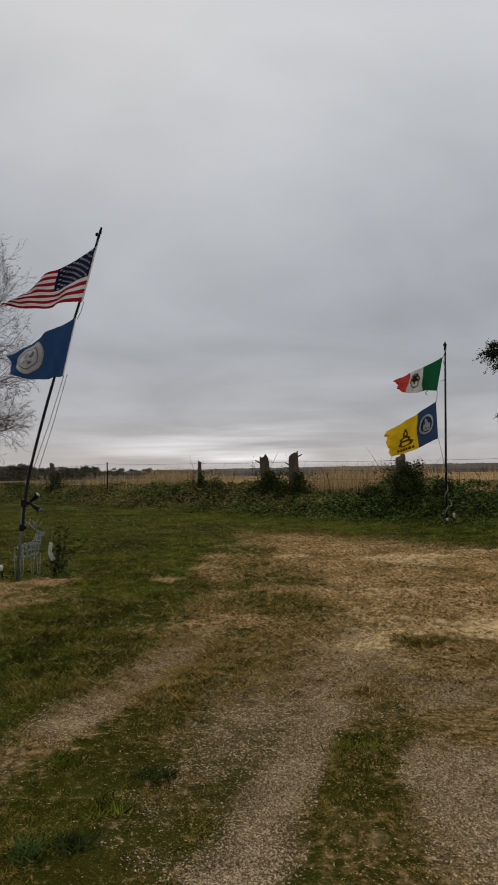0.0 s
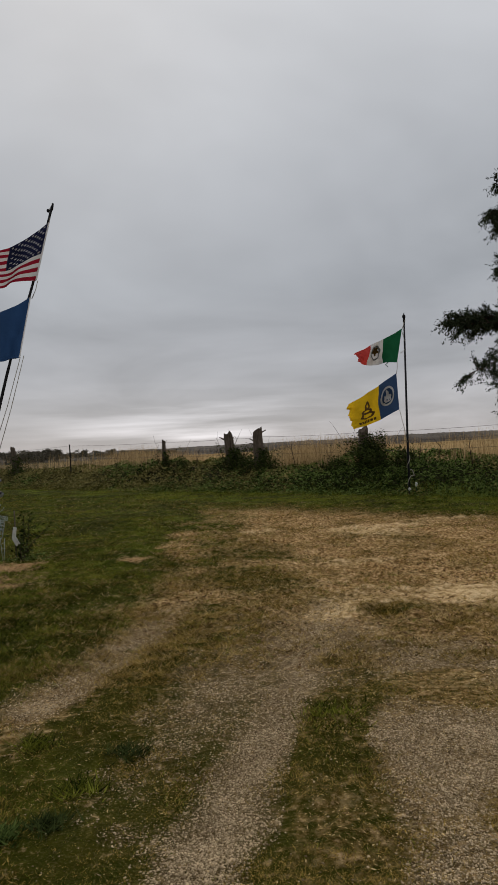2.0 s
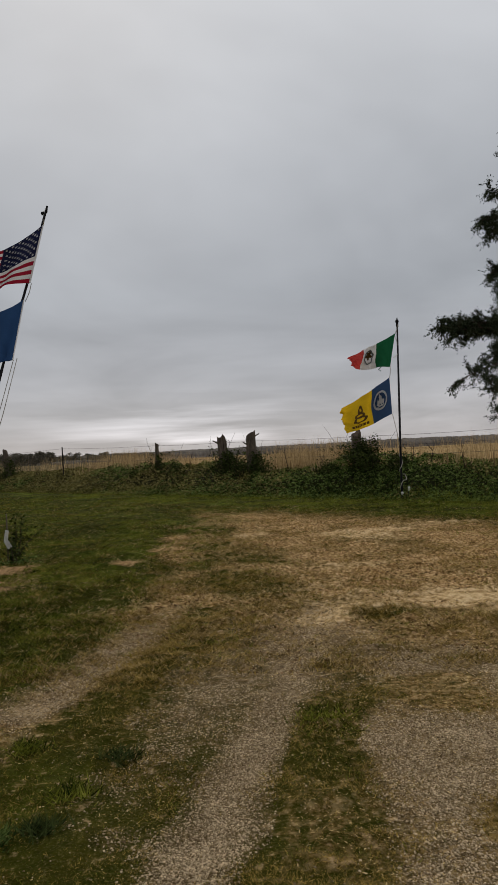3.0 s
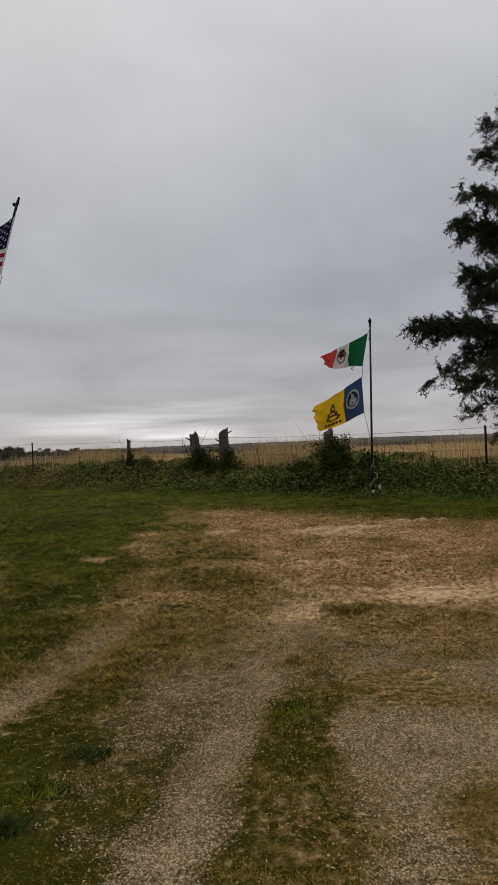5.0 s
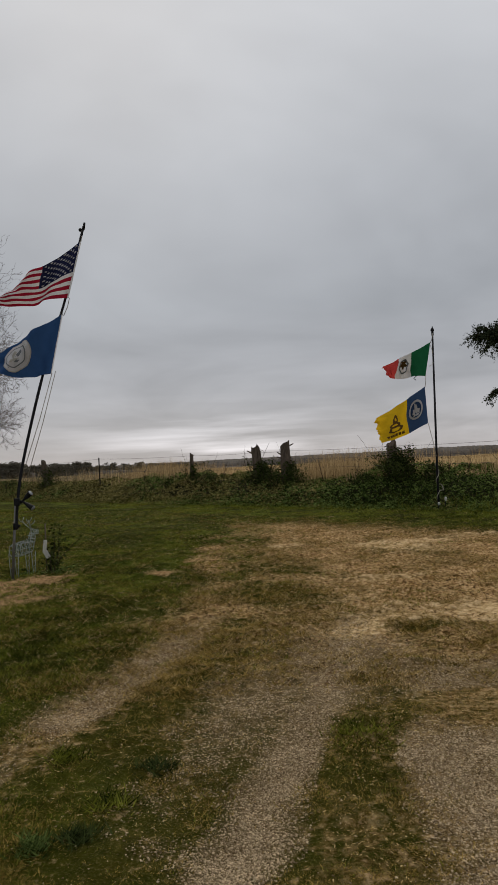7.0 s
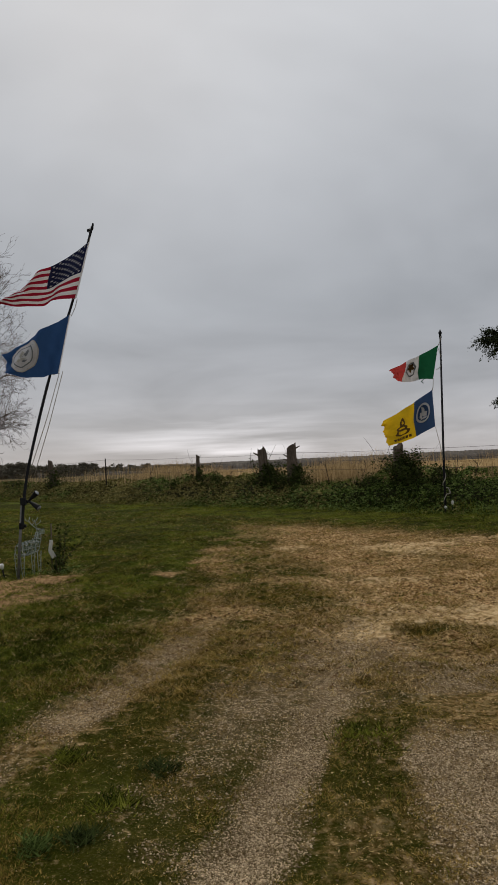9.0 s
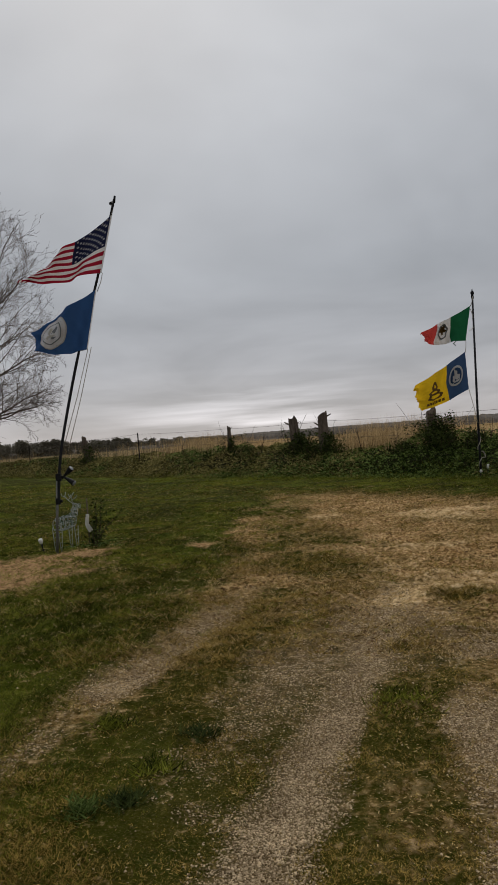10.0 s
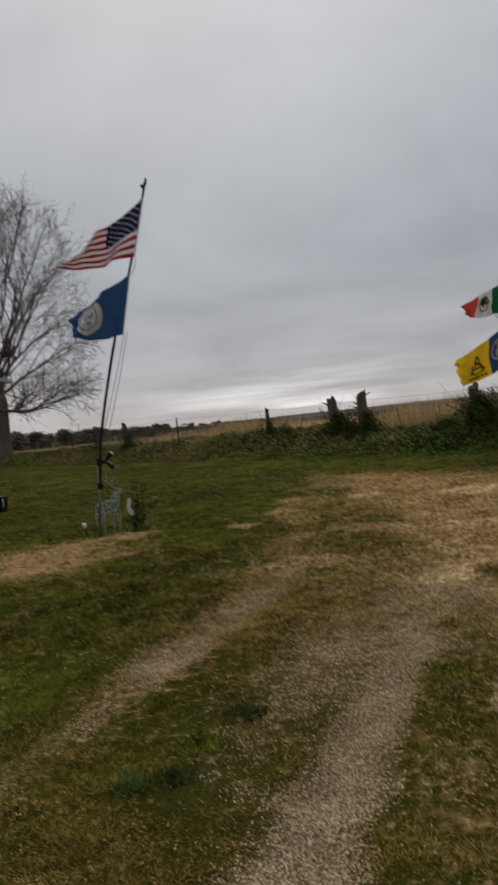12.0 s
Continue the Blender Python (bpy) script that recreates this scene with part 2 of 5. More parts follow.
class Heap:
    """Gathers pieces of a mesh: tubes, boxes and lathed forms, in quads."""

    def __init__(self):
        self.verts, self.faces = [], []

    def add(self, verts, faces):
        base = len(self.verts)
        self.verts += [tuple(v) for v in verts]
        self.faces += [tuple(i + base for i in f) for f in faces]
        return self

    def tube(self, points, radii, sides=6, closed=False):
        points = [Vector(p) for p in points]
        if isinstance(radii, (int, float)):
            radii = [radii] * len(points)
        verts, faces = [], []
        side = None
        for n, p in enumerate(points):
            way = points[min(n + 1, len(points) - 1)] - points[max(n - 1, 0)]
            if closed:
                way = points[(n + 1) % len(points)] - points[n - 1]
            way.normalize()
            if side is None:
                side = way.orthogonal().normalized()
            side = (side - way * side.dot(way)).normalized()
            other = way.cross(side)
            for k in range(sides):
                a = 2 * math.pi * k / sides
                verts.append(p + (side * math.cos(a) + other * math.sin(a)) * radii[n])
        rows = len(points)
        for n in range(rows if closed else rows - 1):
            for k in range(sides):
                a, b = n * sides + k, n * sides + (k + 1) % sides
                c, d = ((n + 1) % rows) * sides + (k + 1) % sides, ((n + 1) % rows) * sides + k
                faces.append((a, b, c, d))
        if not closed:
            faces.append(tuple(range(sides))[::-1])
            faces.append(tuple((rows - 1) * sides + k for k in range(sides)))
        return self.add(verts, faces)

    def box(self, low, high, m=None):
        (a, b, c), (d, e, f) = low, high
        verts = [Vector(v) for v in ((a, b, c), (d, b, c), (d, e, c), (a, e, c), (a, b, f), (d, b, f), (d, e, f), (a, e, f))]
        if m:
            verts = [m @ v for v in verts]
        return self.add(verts, [(0, 3, 2, 1), (4, 5, 6, 7), (0, 1, 5, 4), (1, 2, 6, 5), (2, 3, 7, 6), (3, 0, 4, 7)])

    def ball(self, centre, radius, squash=(1, 1, 1), rings=6, sides=9):
        centre = Vector(centre)
        verts, faces = [], []
        for n in range(rings + 1):
            t = math.pi * (0.04 + 0.92 * n / rings)
            for k in range(sides):
                a = 2 * math.pi * k / sides
                verts.append(centre + Vector((math.sin(t) * math.cos(a) * squash[0], math.sin(t) * math.sin(a) * squash[1], math.cos(t) * squash[2])) * radius)
        for n in range(rings):
            for k in range(sides):
                faces.append((n * sides + k, (n + 1) * sides + k, (n + 1) * sides + (k + 1) % sides, n * sides + (k + 1) % sides))
        faces.append(tuple(range(sides)))
        faces.append(tuple(rings * sides + k for k in range(sides))[::-1])
        return self.add(verts, faces)

    def mesh(self, name, mat, smooth=True, bevel=0.0):
        me = bpy.data.meshes.new(name)
        me.from_pydata(self.verts, [], self.faces)
        if bevel:
            bm = bmesh.new()
            bm.from_mesh(me)
            bmesh.ops.bevel(bm, geom=bm.edges[:], offset=bevel, segments=2, affect="EDGES", profile=0.5)
            bm.to_mesh(me)
            bm.free()
        me.materials.append(mat)
        me.update()
        if smooth:
            me.polygons.foreach_set("use_smooth", np.ones(len(me.polygons), bool))
        return me


def thing(name, place, label, category, group="", kind=""):
    ob = new(name)
    ob.empty_display_size = 0.1
    ob.location = place
    return tagged(ob, label, category, group, kind)


def part(name, me, parent, label="", kind=""):
    """Links a mesh as one part; its points are in the thing's own space."""
    ob = new(name, me)
    ob.parent = parent
    return tagged(ob, label, kind=kind)


def value_noise(x, y, seed=0):
    x, y = np.asarray(x, float), np.asarray(y, float)
    xi, yi = np.floor(x).astype(np.int64), np.floor(y).astype(np.int64)
    fx, fy = x - xi, y - yi
    fx, fy = fx * fx * (3 - 2 * fx), fy * fy * (3 - 2 * fy)

    def h(a, b):
        n = (a * 374761393 + b * 668265263 + seed * 1274126177) & 0x7FFFFFFF
        n = ((n ^ (n >> 13)) * 1103515245 + 12345) & 0x7FFFFFFF
        n = ((n ^ (n >> 15)) * 69069 + 1) & 0x7FFFFFFF
        return (n >> 8 & 0xFFFF) / 65535.0

    return (h(xi, yi) * (1 - fx) + h(xi + 1, yi) * fx) * (1 - fy) + (h(xi, yi + 1) * (1 - fx) + h(xi + 1, yi + 1) * fx) * fy


def fbm(x, y, scale, seed=0, octaves=4):
    total, weight, amount = 0.0, 0.0, 1.0
    for n in range(octaves):
        total = total + amount * value_noise(np.asarray(x) * scale * 2 ** n + 17.3 * n, np.asarray(y) * scale * 2 ** n - 9.1 * n, seed + n)
        weight += amount
        amount *= 0.5
    return total / weight


def step(a, b, x):
    t = np.clip((np.asarray(x, float) - a) / (b - a), 0, 1)
    return t * t * (3 - 2 * t)


# ---- the lie of the land ----


def beyond(x, y):
    """Metres past the foot of the field bank, square to it."""
    return (y - 22.9 + 0.95 * x) / 1.379 + 0.35 * (fbm(x, y, 0.35, 40, 2) - 0.5)


def turf_lumps(x, y):
    """Uneven clumps of turf and thatch, flat on the wheel tracks."""
    hard = np.clip(track(x, y) + 0.75 * step(0.75, 1.2, x - 0.12 * (y - 3)) * (1 - step(4.3, 5.6, y)), 0, 1)
    near_bank = step(-4.0, -1.5, beyond(x, y))
    clumps = np.clip(fbm(x * 0.8, y * 1.2, 6.5, 301, 3) - 0.42, 0, 1) * 0.12 + np.clip(fbm(x, y, 13.0, 311, 2) - 0.45, 0, 1) * 0.05
    return clumps * (1 - 0.9 * hard) * (1 - 0.75 * near_bank) * (0.55 + 0.45 * step(2.5, 6.0, y)) * (1 - step(24, 40, y))


def height(x, y):
    x, y = np.asarray(x, float), np.asarray(y, float)
    d = beyond(x, y)
    yard = 0.0155 * np.clip(y - 13, 0, 45) + 0.05 * (fbm(x, y, 0.45, 3, 3) - 0.5) * step(4, 9, y) + 0.030 * (fbm(x, y, 1.9, 7, 3) - 0.5) + turf_lumps(x, y)
    top = 0.93 + 0.008 * np.clip(y - 20, 0, 40) + 0.0014 * np.clip(d, 0, 900) + 0.12 * (fbm(x, y, 0.3, 11, 3) - 0.5)
    rise = step(-0.15, 2.1, d)
    bumps = 0.30 * (fbm(x, y, 0.9, 5, 3) - 0.5) * step(0.2, 0.9, d) * (1 - step(2.0, 4.0, d))
    ruts = -0.025 * track(x, y) * (1 - step(7, 9, y))
    return yard * (1 - rise) + top * rise + bumps + ruts


def bell(x, y, cx, cy, rx, ry, turn=0.0):
    c, s = math.cos(radians(turn)), math.sin(radians(turn))
    dx, dy = x - cx, y - cy
    u, v = (dx * c + dy * s) / rx, (-dx * s + dy * c) / ry
    return np.exp(-(u * u + v * v) * 1.2)


def main_line(y):
    """Where the main wheel track runs at a distance."""
    return np.interp(y, (1.0, 2.44, 2.85, 3.42, 4.27, 5.70, 7.0), (-0.42, -0.02, 0.09, 0.28, 0.53, 0.90, 1.30))


def left_line(y):
    return np.interp(y, (1.0, 2.5, 3.5, 4.05, 4.92, 6.20, 7.5), (-1.90, -1.52, -1.24, -1.06, -0.76, -0.42, -0.10))


def track(x, y):
    """The two wheel tracks: 1 in the middle, 0 off them."""
    wobble = 0.10 * (fbm(x, y, 2.2, 321, 3) - 0.5)
    main = np.exp(-(((x - main_line(y) + wobble) / (0.185 + 0.012 * np.clip(y - 2.5, 0, 5))) ** 2) * 1.1) * (1 - step(5.2, 7.0, y))
    left = np.exp(-(((x - left_line(y) + wobble) / 0.21) ** 2) * 1.1) * (1 - step(5.4, 6.8, y)) * (0.10 + 0.78 * step(3.5, 4.1, y))
    return np.clip(main + left, 0, 1)


def covers(x, y):
    """How much gravel, sand, dirt and straw lies at a place; the rest is lawn."""
    x, y = np.asarray(x, float), np.asarray(y, float)
    n1, n2, n3 = fbm(x, y, 1.3, 21, 4), fbm(x, y, 4.0, 31, 3), fbm(x * 0.6, y * 1.6, 1.7, 51, 4)
    gravel = track(x, y)
    right = step(0.62, 1.00, x - 0.16 * (y - 3) + 0.45 * (n1 - 0.5)) * (1 - step(4.6, 5.7, y + 0.2 * (x - 1)))
    gravel = np.maximum(gravel, right * (0.22 + 1.7 * (n1 - 0.45) - 0.35 * bell(x, y, 1.25, 2.5, 0.4, 0.5)))
    # loose stones kicked out left of the main track and where the two tracks meet
    gravel = np.maximum(gravel, (0.28 + 0.55 * n1) * bell(x, y, 0.02, 3.9, 0.42, 1.1, -18))
    gravel = np.maximum(gravel, (0.40 + 0.50 * n1) * bell(x, y, 0.75, 4.9, 0.75, 0.8, 10))
    gravel = gravel - 1.0 * bell(x, y, 0.58, 3.20, 0.19, 0.42, -8) - 0.55 * bell(x, y, 0.50, 2.45, 0.17, 0.55, -8) - 0.4 * bell(x, y, -0.62, 4.2, 0.16, 0.7, -14)
    gravel = np.clip(gravel * 0.95 + (0.7 * (n2 - 0.5) + 0.5 * (n1 - 0.5)) * (gravel > 0.06), 0, 1)
    edge = x + 0.62 - 0.10 * np.clip(y - 7.5, -3, 0) + 1.5 * (n1 - 0.5) + 0.8 * (fbm(x, y, 0.5, 151, 2) - 0.5) - 0.06 * np.clip(y - 13, 0, 9)
    dirt = step(-0.30, 0.45, edge) * step(4.2, 6.0, y + 0.5 * (x - 0.7)) * (1 - step(-5.2, -3.2, beyond(x, y) + 1.2 * (n1 - 0.5)))
    dirt = dirt * (0.80 + 1.5 * (n1 - 0.45) - 0.42 * (1 - step(0.2, 1.7, x)) * (0.4 + 1.2 * n2)) - 0.75 * bell(x, y, 0.48, 7.35, 0.55, 0.55) - 0.4 * bell(x, y, -0.1, 9.0, 0.6, 0.5) - 0.45 * bell(x, y, 0.9, 10.0, 0.7, 0.6) - 0.7 * bell(x, y, 1.62, 5.72, 0.30, 0.16)
    dirt = np.maximum(dirt, 0.5 * step(-1.0, -0.5, x - 0.25 * (y - 2.5)) * step(2.9, 3.9, y) * (1 - step(6.5, 8, y)) * n1)
    dirt = np.maximum(dirt, 0.30 * bell(x, y, 0.48, 2.4, 0.25, 0.6))
    dirt = np.maximum(dirt, 0.8 * bell(x, y, -1.19, 9.5, 0.32, 0.22))
    dirt = np.maximum(dirt, 0.70 * np.exp(-(((x - left_line(y)) / 0.24) ** 2)) * (1 - step(6, 7.5, y)) * (0.45 + 0.55 * step(3.2, 4.0, y)))
    dirt = np.maximum(dirt, 0.45 * right)
    dirt = np.clip(dirt, 0, 1)
    sand = 1.3 * bell(x, y, 2.2, 6.25, 1.0, 0.42, -4) + 0.8 * bell(x, y, 2.9, 5.5, 0.8, 0.28, -12) + 1.5 * bell(x, y, 2.8, 11.6, 0.85, 0.9) + 0.45 * bell(x, y, 4.6, 12.4, 1.2, 0.6) + 0.75 * bell(x, y, 0.87, 12.0, 0.5, 0.35)
    sand = sand + 0.95 * bell(x, y, 1.0, 5.6, 0.42, 0.40) + 0.30 * bell(x, y, 1.05, 7.0, 0.45, 0.35) + 0.5 * bell(x, y, 1.75, 8.3, 0.8, 0.25) + 0.95 * bell(x, y, 1.35, 6.35, 0.5, 0.28) + 0.45 * bell(x, y, 0.52, 3.9, 0.10, 0.22) + 0.5 * bell(x, y, -1.05, 4.1, 0.14, 0.25)
    sand = sand + 0.5 * bell(x, y, 3.4, 6.3, 1.0, 0.35) - 0.7 * bell(x, y, 1.62, 5.72, 0.36, 0.14)
    sand = np.clip(sand * (0.30 + 2.9 * np.clip(n3 - 0.24, 0, 1)) - 0.14 + 0.7 * (n2 - 0.5) * (sand > 0.1), 0, 1)
    straw = 1.5 * bell(x, y, -3.6, 8.1, 1.25, 1.25, 14) + 0.9 * bell(x, y, -2.9, 9.5, 0.7, 0.35, 20) + 0.7 * bell(x, y, -1.19, 9.5, 0.3, 0.22) + 0.35 * bell(x, y, -2.2, 10.8, 1.2, 0.4, 20)
    straw = np.clip(straw * (0.30 + 1.6 * n2) - 0.20, 0, 1)
    return gravel, sand, dirt, straw


def lush_at(x, y):
    """Where the lawn is thick and green: the left yard and the strip by the bank."""
    strip = step(-4.5, -2.2, beyond(x, y))
    left = 1 - step(-2.4, -0.9, x - 0.20 * (y - 3))
    return np.clip(np.maximum(strip, 0.75 * left + 0.6 * bell(x, y, -0.9, 2.6, 0.55, 0.9) + 0.5 * (fbm(x, y, 0.7, 131, 3) - 0.5)), 0, 1)


def ground_material():
    m = bpy.data.materials.new("yard_and_field_ground")
    m.use_nodes = True
    nodes, links = m.node_tree.nodes, m.node_tree.links
    shader = nodes["Principled BSDF"]
    shader.inputs["Roughness"].default_value = 0.97
    shader.inputs["Specular IOR Level"].default_value = 0.02
    tex = nodes.new("ShaderNodeTexCoord")

    def noise_node(scale, detail=5.0, rough=0.6):
        n = nodes.new("ShaderNodeTexNoise")
        n.inputs["Scale"].default_value, n.inputs["Detail"].default_value, n.inputs["Roughness"].default_value = scale, detail, rough
        links.new(tex.outputs["Object"], n.inputs["Vector"])
        return n.outputs[0]

    def ramp_node(value, *stops):
        r = nodes.new("ShaderNodeValToRGB")
        e = r.color_ramp.elements
        e[0].position, e[0].color = stops[0][0], (*stops[0][1], 1)
        e[1].position, e[1].color = stops[-1][0], (*stops[-1][1], 1)
        for position, colour in stops[1:-1]:
            e.new(position).color = (*colour, 1)
        links.new(value, r.inputs[0])
        return r.outputs[0]

    def blend(factor, a, b):
        x = nodes.new("ShaderNodeMix")
        x.data_type = "RGBA"
        links.new(factor, x.inputs[0])
        links.new(a, x.inputs[6])
        links.new(b, x.inputs[7])
        return x.outputs[2]

    def ragged(value, grain, gain=1.6):
        """Sharpens a soft cover weight with grain, so that its edge is ragged."""
        s = nodes.new("ShaderNodeMath")
        s.operation = "MULTIPLY_ADD"
        links.new(grain, s.inputs[0])
        s.inputs[1].default_value = 1.5
        s.inputs[2].default_value = -0.75
        t = nodes.new("ShaderNodeMath")
        t.operation = "ADD"
        links.new(value, t.inputs[0])
        links.new(s.outputs[0], t.inputs[1])
        u = nodes.new("ShaderNodeMapRange")
        u.inputs[1].default_value, u.inputs[2].default_value = 0.5 - 0.5 / gain, 0.5 + 0.5 / gain
        links.new(t.outputs[0], u.inputs[0])
        return u.outputs[0]

    def weights(name):
        a = nodes.new("ShaderNodeVertexColor")
        a.layer_name = name
        s = nodes.new("ShaderNodeSeparateColor")
        links.new(a.outputs[0], s.inputs[0])
        return s.outputs[0], s.outputs[1], s.outputs[2]

    gravel, sand, dirt = weights("cover_loose")
    straw, field, bank = weights("cover_grown")
    fine, mid, broad = noise_node(90, 6), noise_node(14, 6), noise_node(0.9, 5)
    patch = noise_node(3.2, 7, 0.65)
    streak = noise_node(24, 6, 0.7)
    lush, _, _ = weights("cover_more")
    lawn = blend(ramp_node(patch, (0.38, (0, 0, 0)), (0.62, (1, 1, 1))),
                 ramp_node(fine, (0.3, (0.014, 0.016, 0.002)), (0.55, (0.040, 0.044, 0.005)), (0.75, (0.12, 0.105, 0.022))),
                 ramp_node(mid, (0.3, (0.030, 0.030, 0.004)), (0.55, (0.062, 0.054, 0.007)), (0.8, (0.13, 0.098, 0.022))))
    green = blend(ramp_node(patch, (0.40, (0, 0, 0)), (0.60, (1, 1, 1))),
                  ramp_node(mid, (0.3, (0.020, 0.032, 0.002)), (0.7, (0.066, 0.088, 0.006))),
                  ramp_node(mid, (0.3, (0.050, 0.070, 0.004)), (0.7, (0.150, 0.175, 0.018))))
    green = blend(ramp_node(broad, (0.45, (0, 0, 0)), (0.60, (1, 1, 1))), ramp_node(mid, (0.3, (0.012, 0.016, 0.001)), (0.7, (0.048, 0.054, 0.005))), green)
    lawn = blend(lush, lawn, green)
    dirt_c = blend(ramp_node(patch, (0.36, (0, 0, 0)), (0.64, (1, 1, 1))),
                   ramp_node(streak, (0.41, (0.075, 0.038, 0.011)), (0.5, (0.30, 0.168, 0.061)), (0.59, (0.54, 0.345, 0.155))),
                   ramp_node(streak, (0.40, (0.13, 0.068, 0.022)), (0.5, (0.48, 0.298, 0.128)), (0.61, (0.78, 0.57, 0.32))))
    sand_c = ramp_node(mid, (0.30, (0.17, 0.092, 0.030)), (0.46, (0.52, 0.35, 0.165)), (0.62, (0.74, 0.55, 0.31)), (0.8, (0.82, 0.65, 0.41)))
    gravel_c = ramp_node(noise_node(160, 3), (0.3, (0.075, 0.046, 0.018)), (0.5, (0.23, 0.155, 0.078)), (0.7, (0.50, 0.375, 0.225)))
    straw_c = ramp_node(mid, (0.3, (0.19, 0.105, 0.046)), (0.7, (0.54, 0.34, 0.17)))
    field_c = ramp_node(noise_node(0.25, 8), (0.3, (0.30, 0.205, 0.090)), (0.7, (0.47, 0.340, 0.165)))
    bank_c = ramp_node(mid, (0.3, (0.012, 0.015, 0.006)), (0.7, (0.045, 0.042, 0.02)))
    colour = blend(ragged(dirt, mid, 1.3), lawn, dirt_c)
    colour = blend(ragged(gravel, fine, 1.2), colour, gravel_c)
    colour = blend(ragged(sand, mid, 1.5), colour, sand_c)
    colour = blend(ragged(straw, mid, 1.5), colour, straw_c)
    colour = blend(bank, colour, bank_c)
    colour = blend(field, colour, field_c)
    links.new(colour, shader.inputs["Base Color"])
    b1, b2 = nodes.new("ShaderNodeBump"), nodes.new("ShaderNodeBump")
    b1.inputs["Strength"].default_value, b1.inputs["Distance"].default_value = 0.8, 0.08
    b2.inputs["Strength"].default_value, b2.inputs["Distance"].default_value = 0.6, 0.012
    links.new(mid, b1.inputs["Height"])
    links.new(fine, b2.inputs["Height"])
    links.new(b1.outputs[0], b2.inputs["Normal"])
    links.new(b2.outputs[0], shader.inputs["Normal"])
    return m


def growing(start, end, first, grow):
    out, x, s = [], start, first
    while abs(x) < abs(end):
        x += s
        s *= grow
        out.append(x)
    return out


def build_ground():
    right = growing(7.0, 3200, 0.05, 1.08)
    left = growing(-7.0, -3200, -0.05, 1.04)
    xs = np.array(left[::-1] + list(np.arange(-7.0, 7.001, 0.035)) + right)
    ys = np.array(growing(1.6, -3200, -0.3, 1.25)[::-1][:-1] + list(np.arange(1.6, 6.0, 0.03)) + list(np.arange(6.0, 14.0, 0.045)) + list(np.arange(14.0, 34.0, 0.11)) + growing(34.0, 3600, 0.2, 1.10))
    ys = np.unique(ys)
    gx, gy = np.meshgrid(xs, ys)
    x, y = gx.ravel(), gy.ravel()
    z = height(x, y)
    cols = len(xs)
    r, c = np.meshgrid(np.arange(len(ys) - 1), np.arange(cols - 1), indexing="ij")
    a = (r * cols + c).ravel()
    faces = np.stack([a, a + 1, a + cols + 1, a + cols], 1)
    me = quick_mesh("ground", np.stack([x, y, z], 1), faces, ground_material(), True)
    gravel, sand, dirt, straw = covers(x, y)
    d = beyond(x, y)
    yard = 1 - step(0.0, 0.5, d)
    one = np.ones_like(x)
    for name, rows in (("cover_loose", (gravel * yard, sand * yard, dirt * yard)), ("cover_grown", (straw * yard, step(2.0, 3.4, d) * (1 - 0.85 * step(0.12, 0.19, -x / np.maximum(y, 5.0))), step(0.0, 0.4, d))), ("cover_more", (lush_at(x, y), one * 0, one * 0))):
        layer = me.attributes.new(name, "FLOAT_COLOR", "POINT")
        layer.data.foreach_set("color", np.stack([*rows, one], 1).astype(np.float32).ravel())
    return tagged(new("ground", me), "yard of worn lawn, dirt and gravel with a field behind", "ground", kind="structure")


build_ground()
rng = np.random.default_rng(5)


def over_yard(count, near, far, power):
    """Places in the stretch of yard in front, denser towards the near end."""
    t = rng.random(count)
    q = 1 - power
    y = (near ** q + t * (far ** q - near ** q)) ** (1 / q)
    x = (rng.random(count) * 2 - 1) * (0.60 * y + 0.7) - 0.02 * y
    return x, y


def blades(x, y, z, tall, wide, lean, base=0.003):
    """One narrow triangle for each blade."""
    n = len(x)
    a, b = rng.random(n) * 2 * math.pi, rng.random(n) * 2 * math.pi
    foot = np.stack([x, y, z - base], 1)
    side = np.stack([np.cos(a), np.sin(a), np.zeros(n)], 1) * (wide * 0.5)[:, None]
    tip = foot + np.stack([np.cos(b) * lean * tall, np.sin(b) * lean * tall, tall], 1)
    verts = np.stack([foot - side, foot + side, tip], 1).reshape(-1, 3)
    return verts, np.arange(3 * n).reshape(-1, 3)


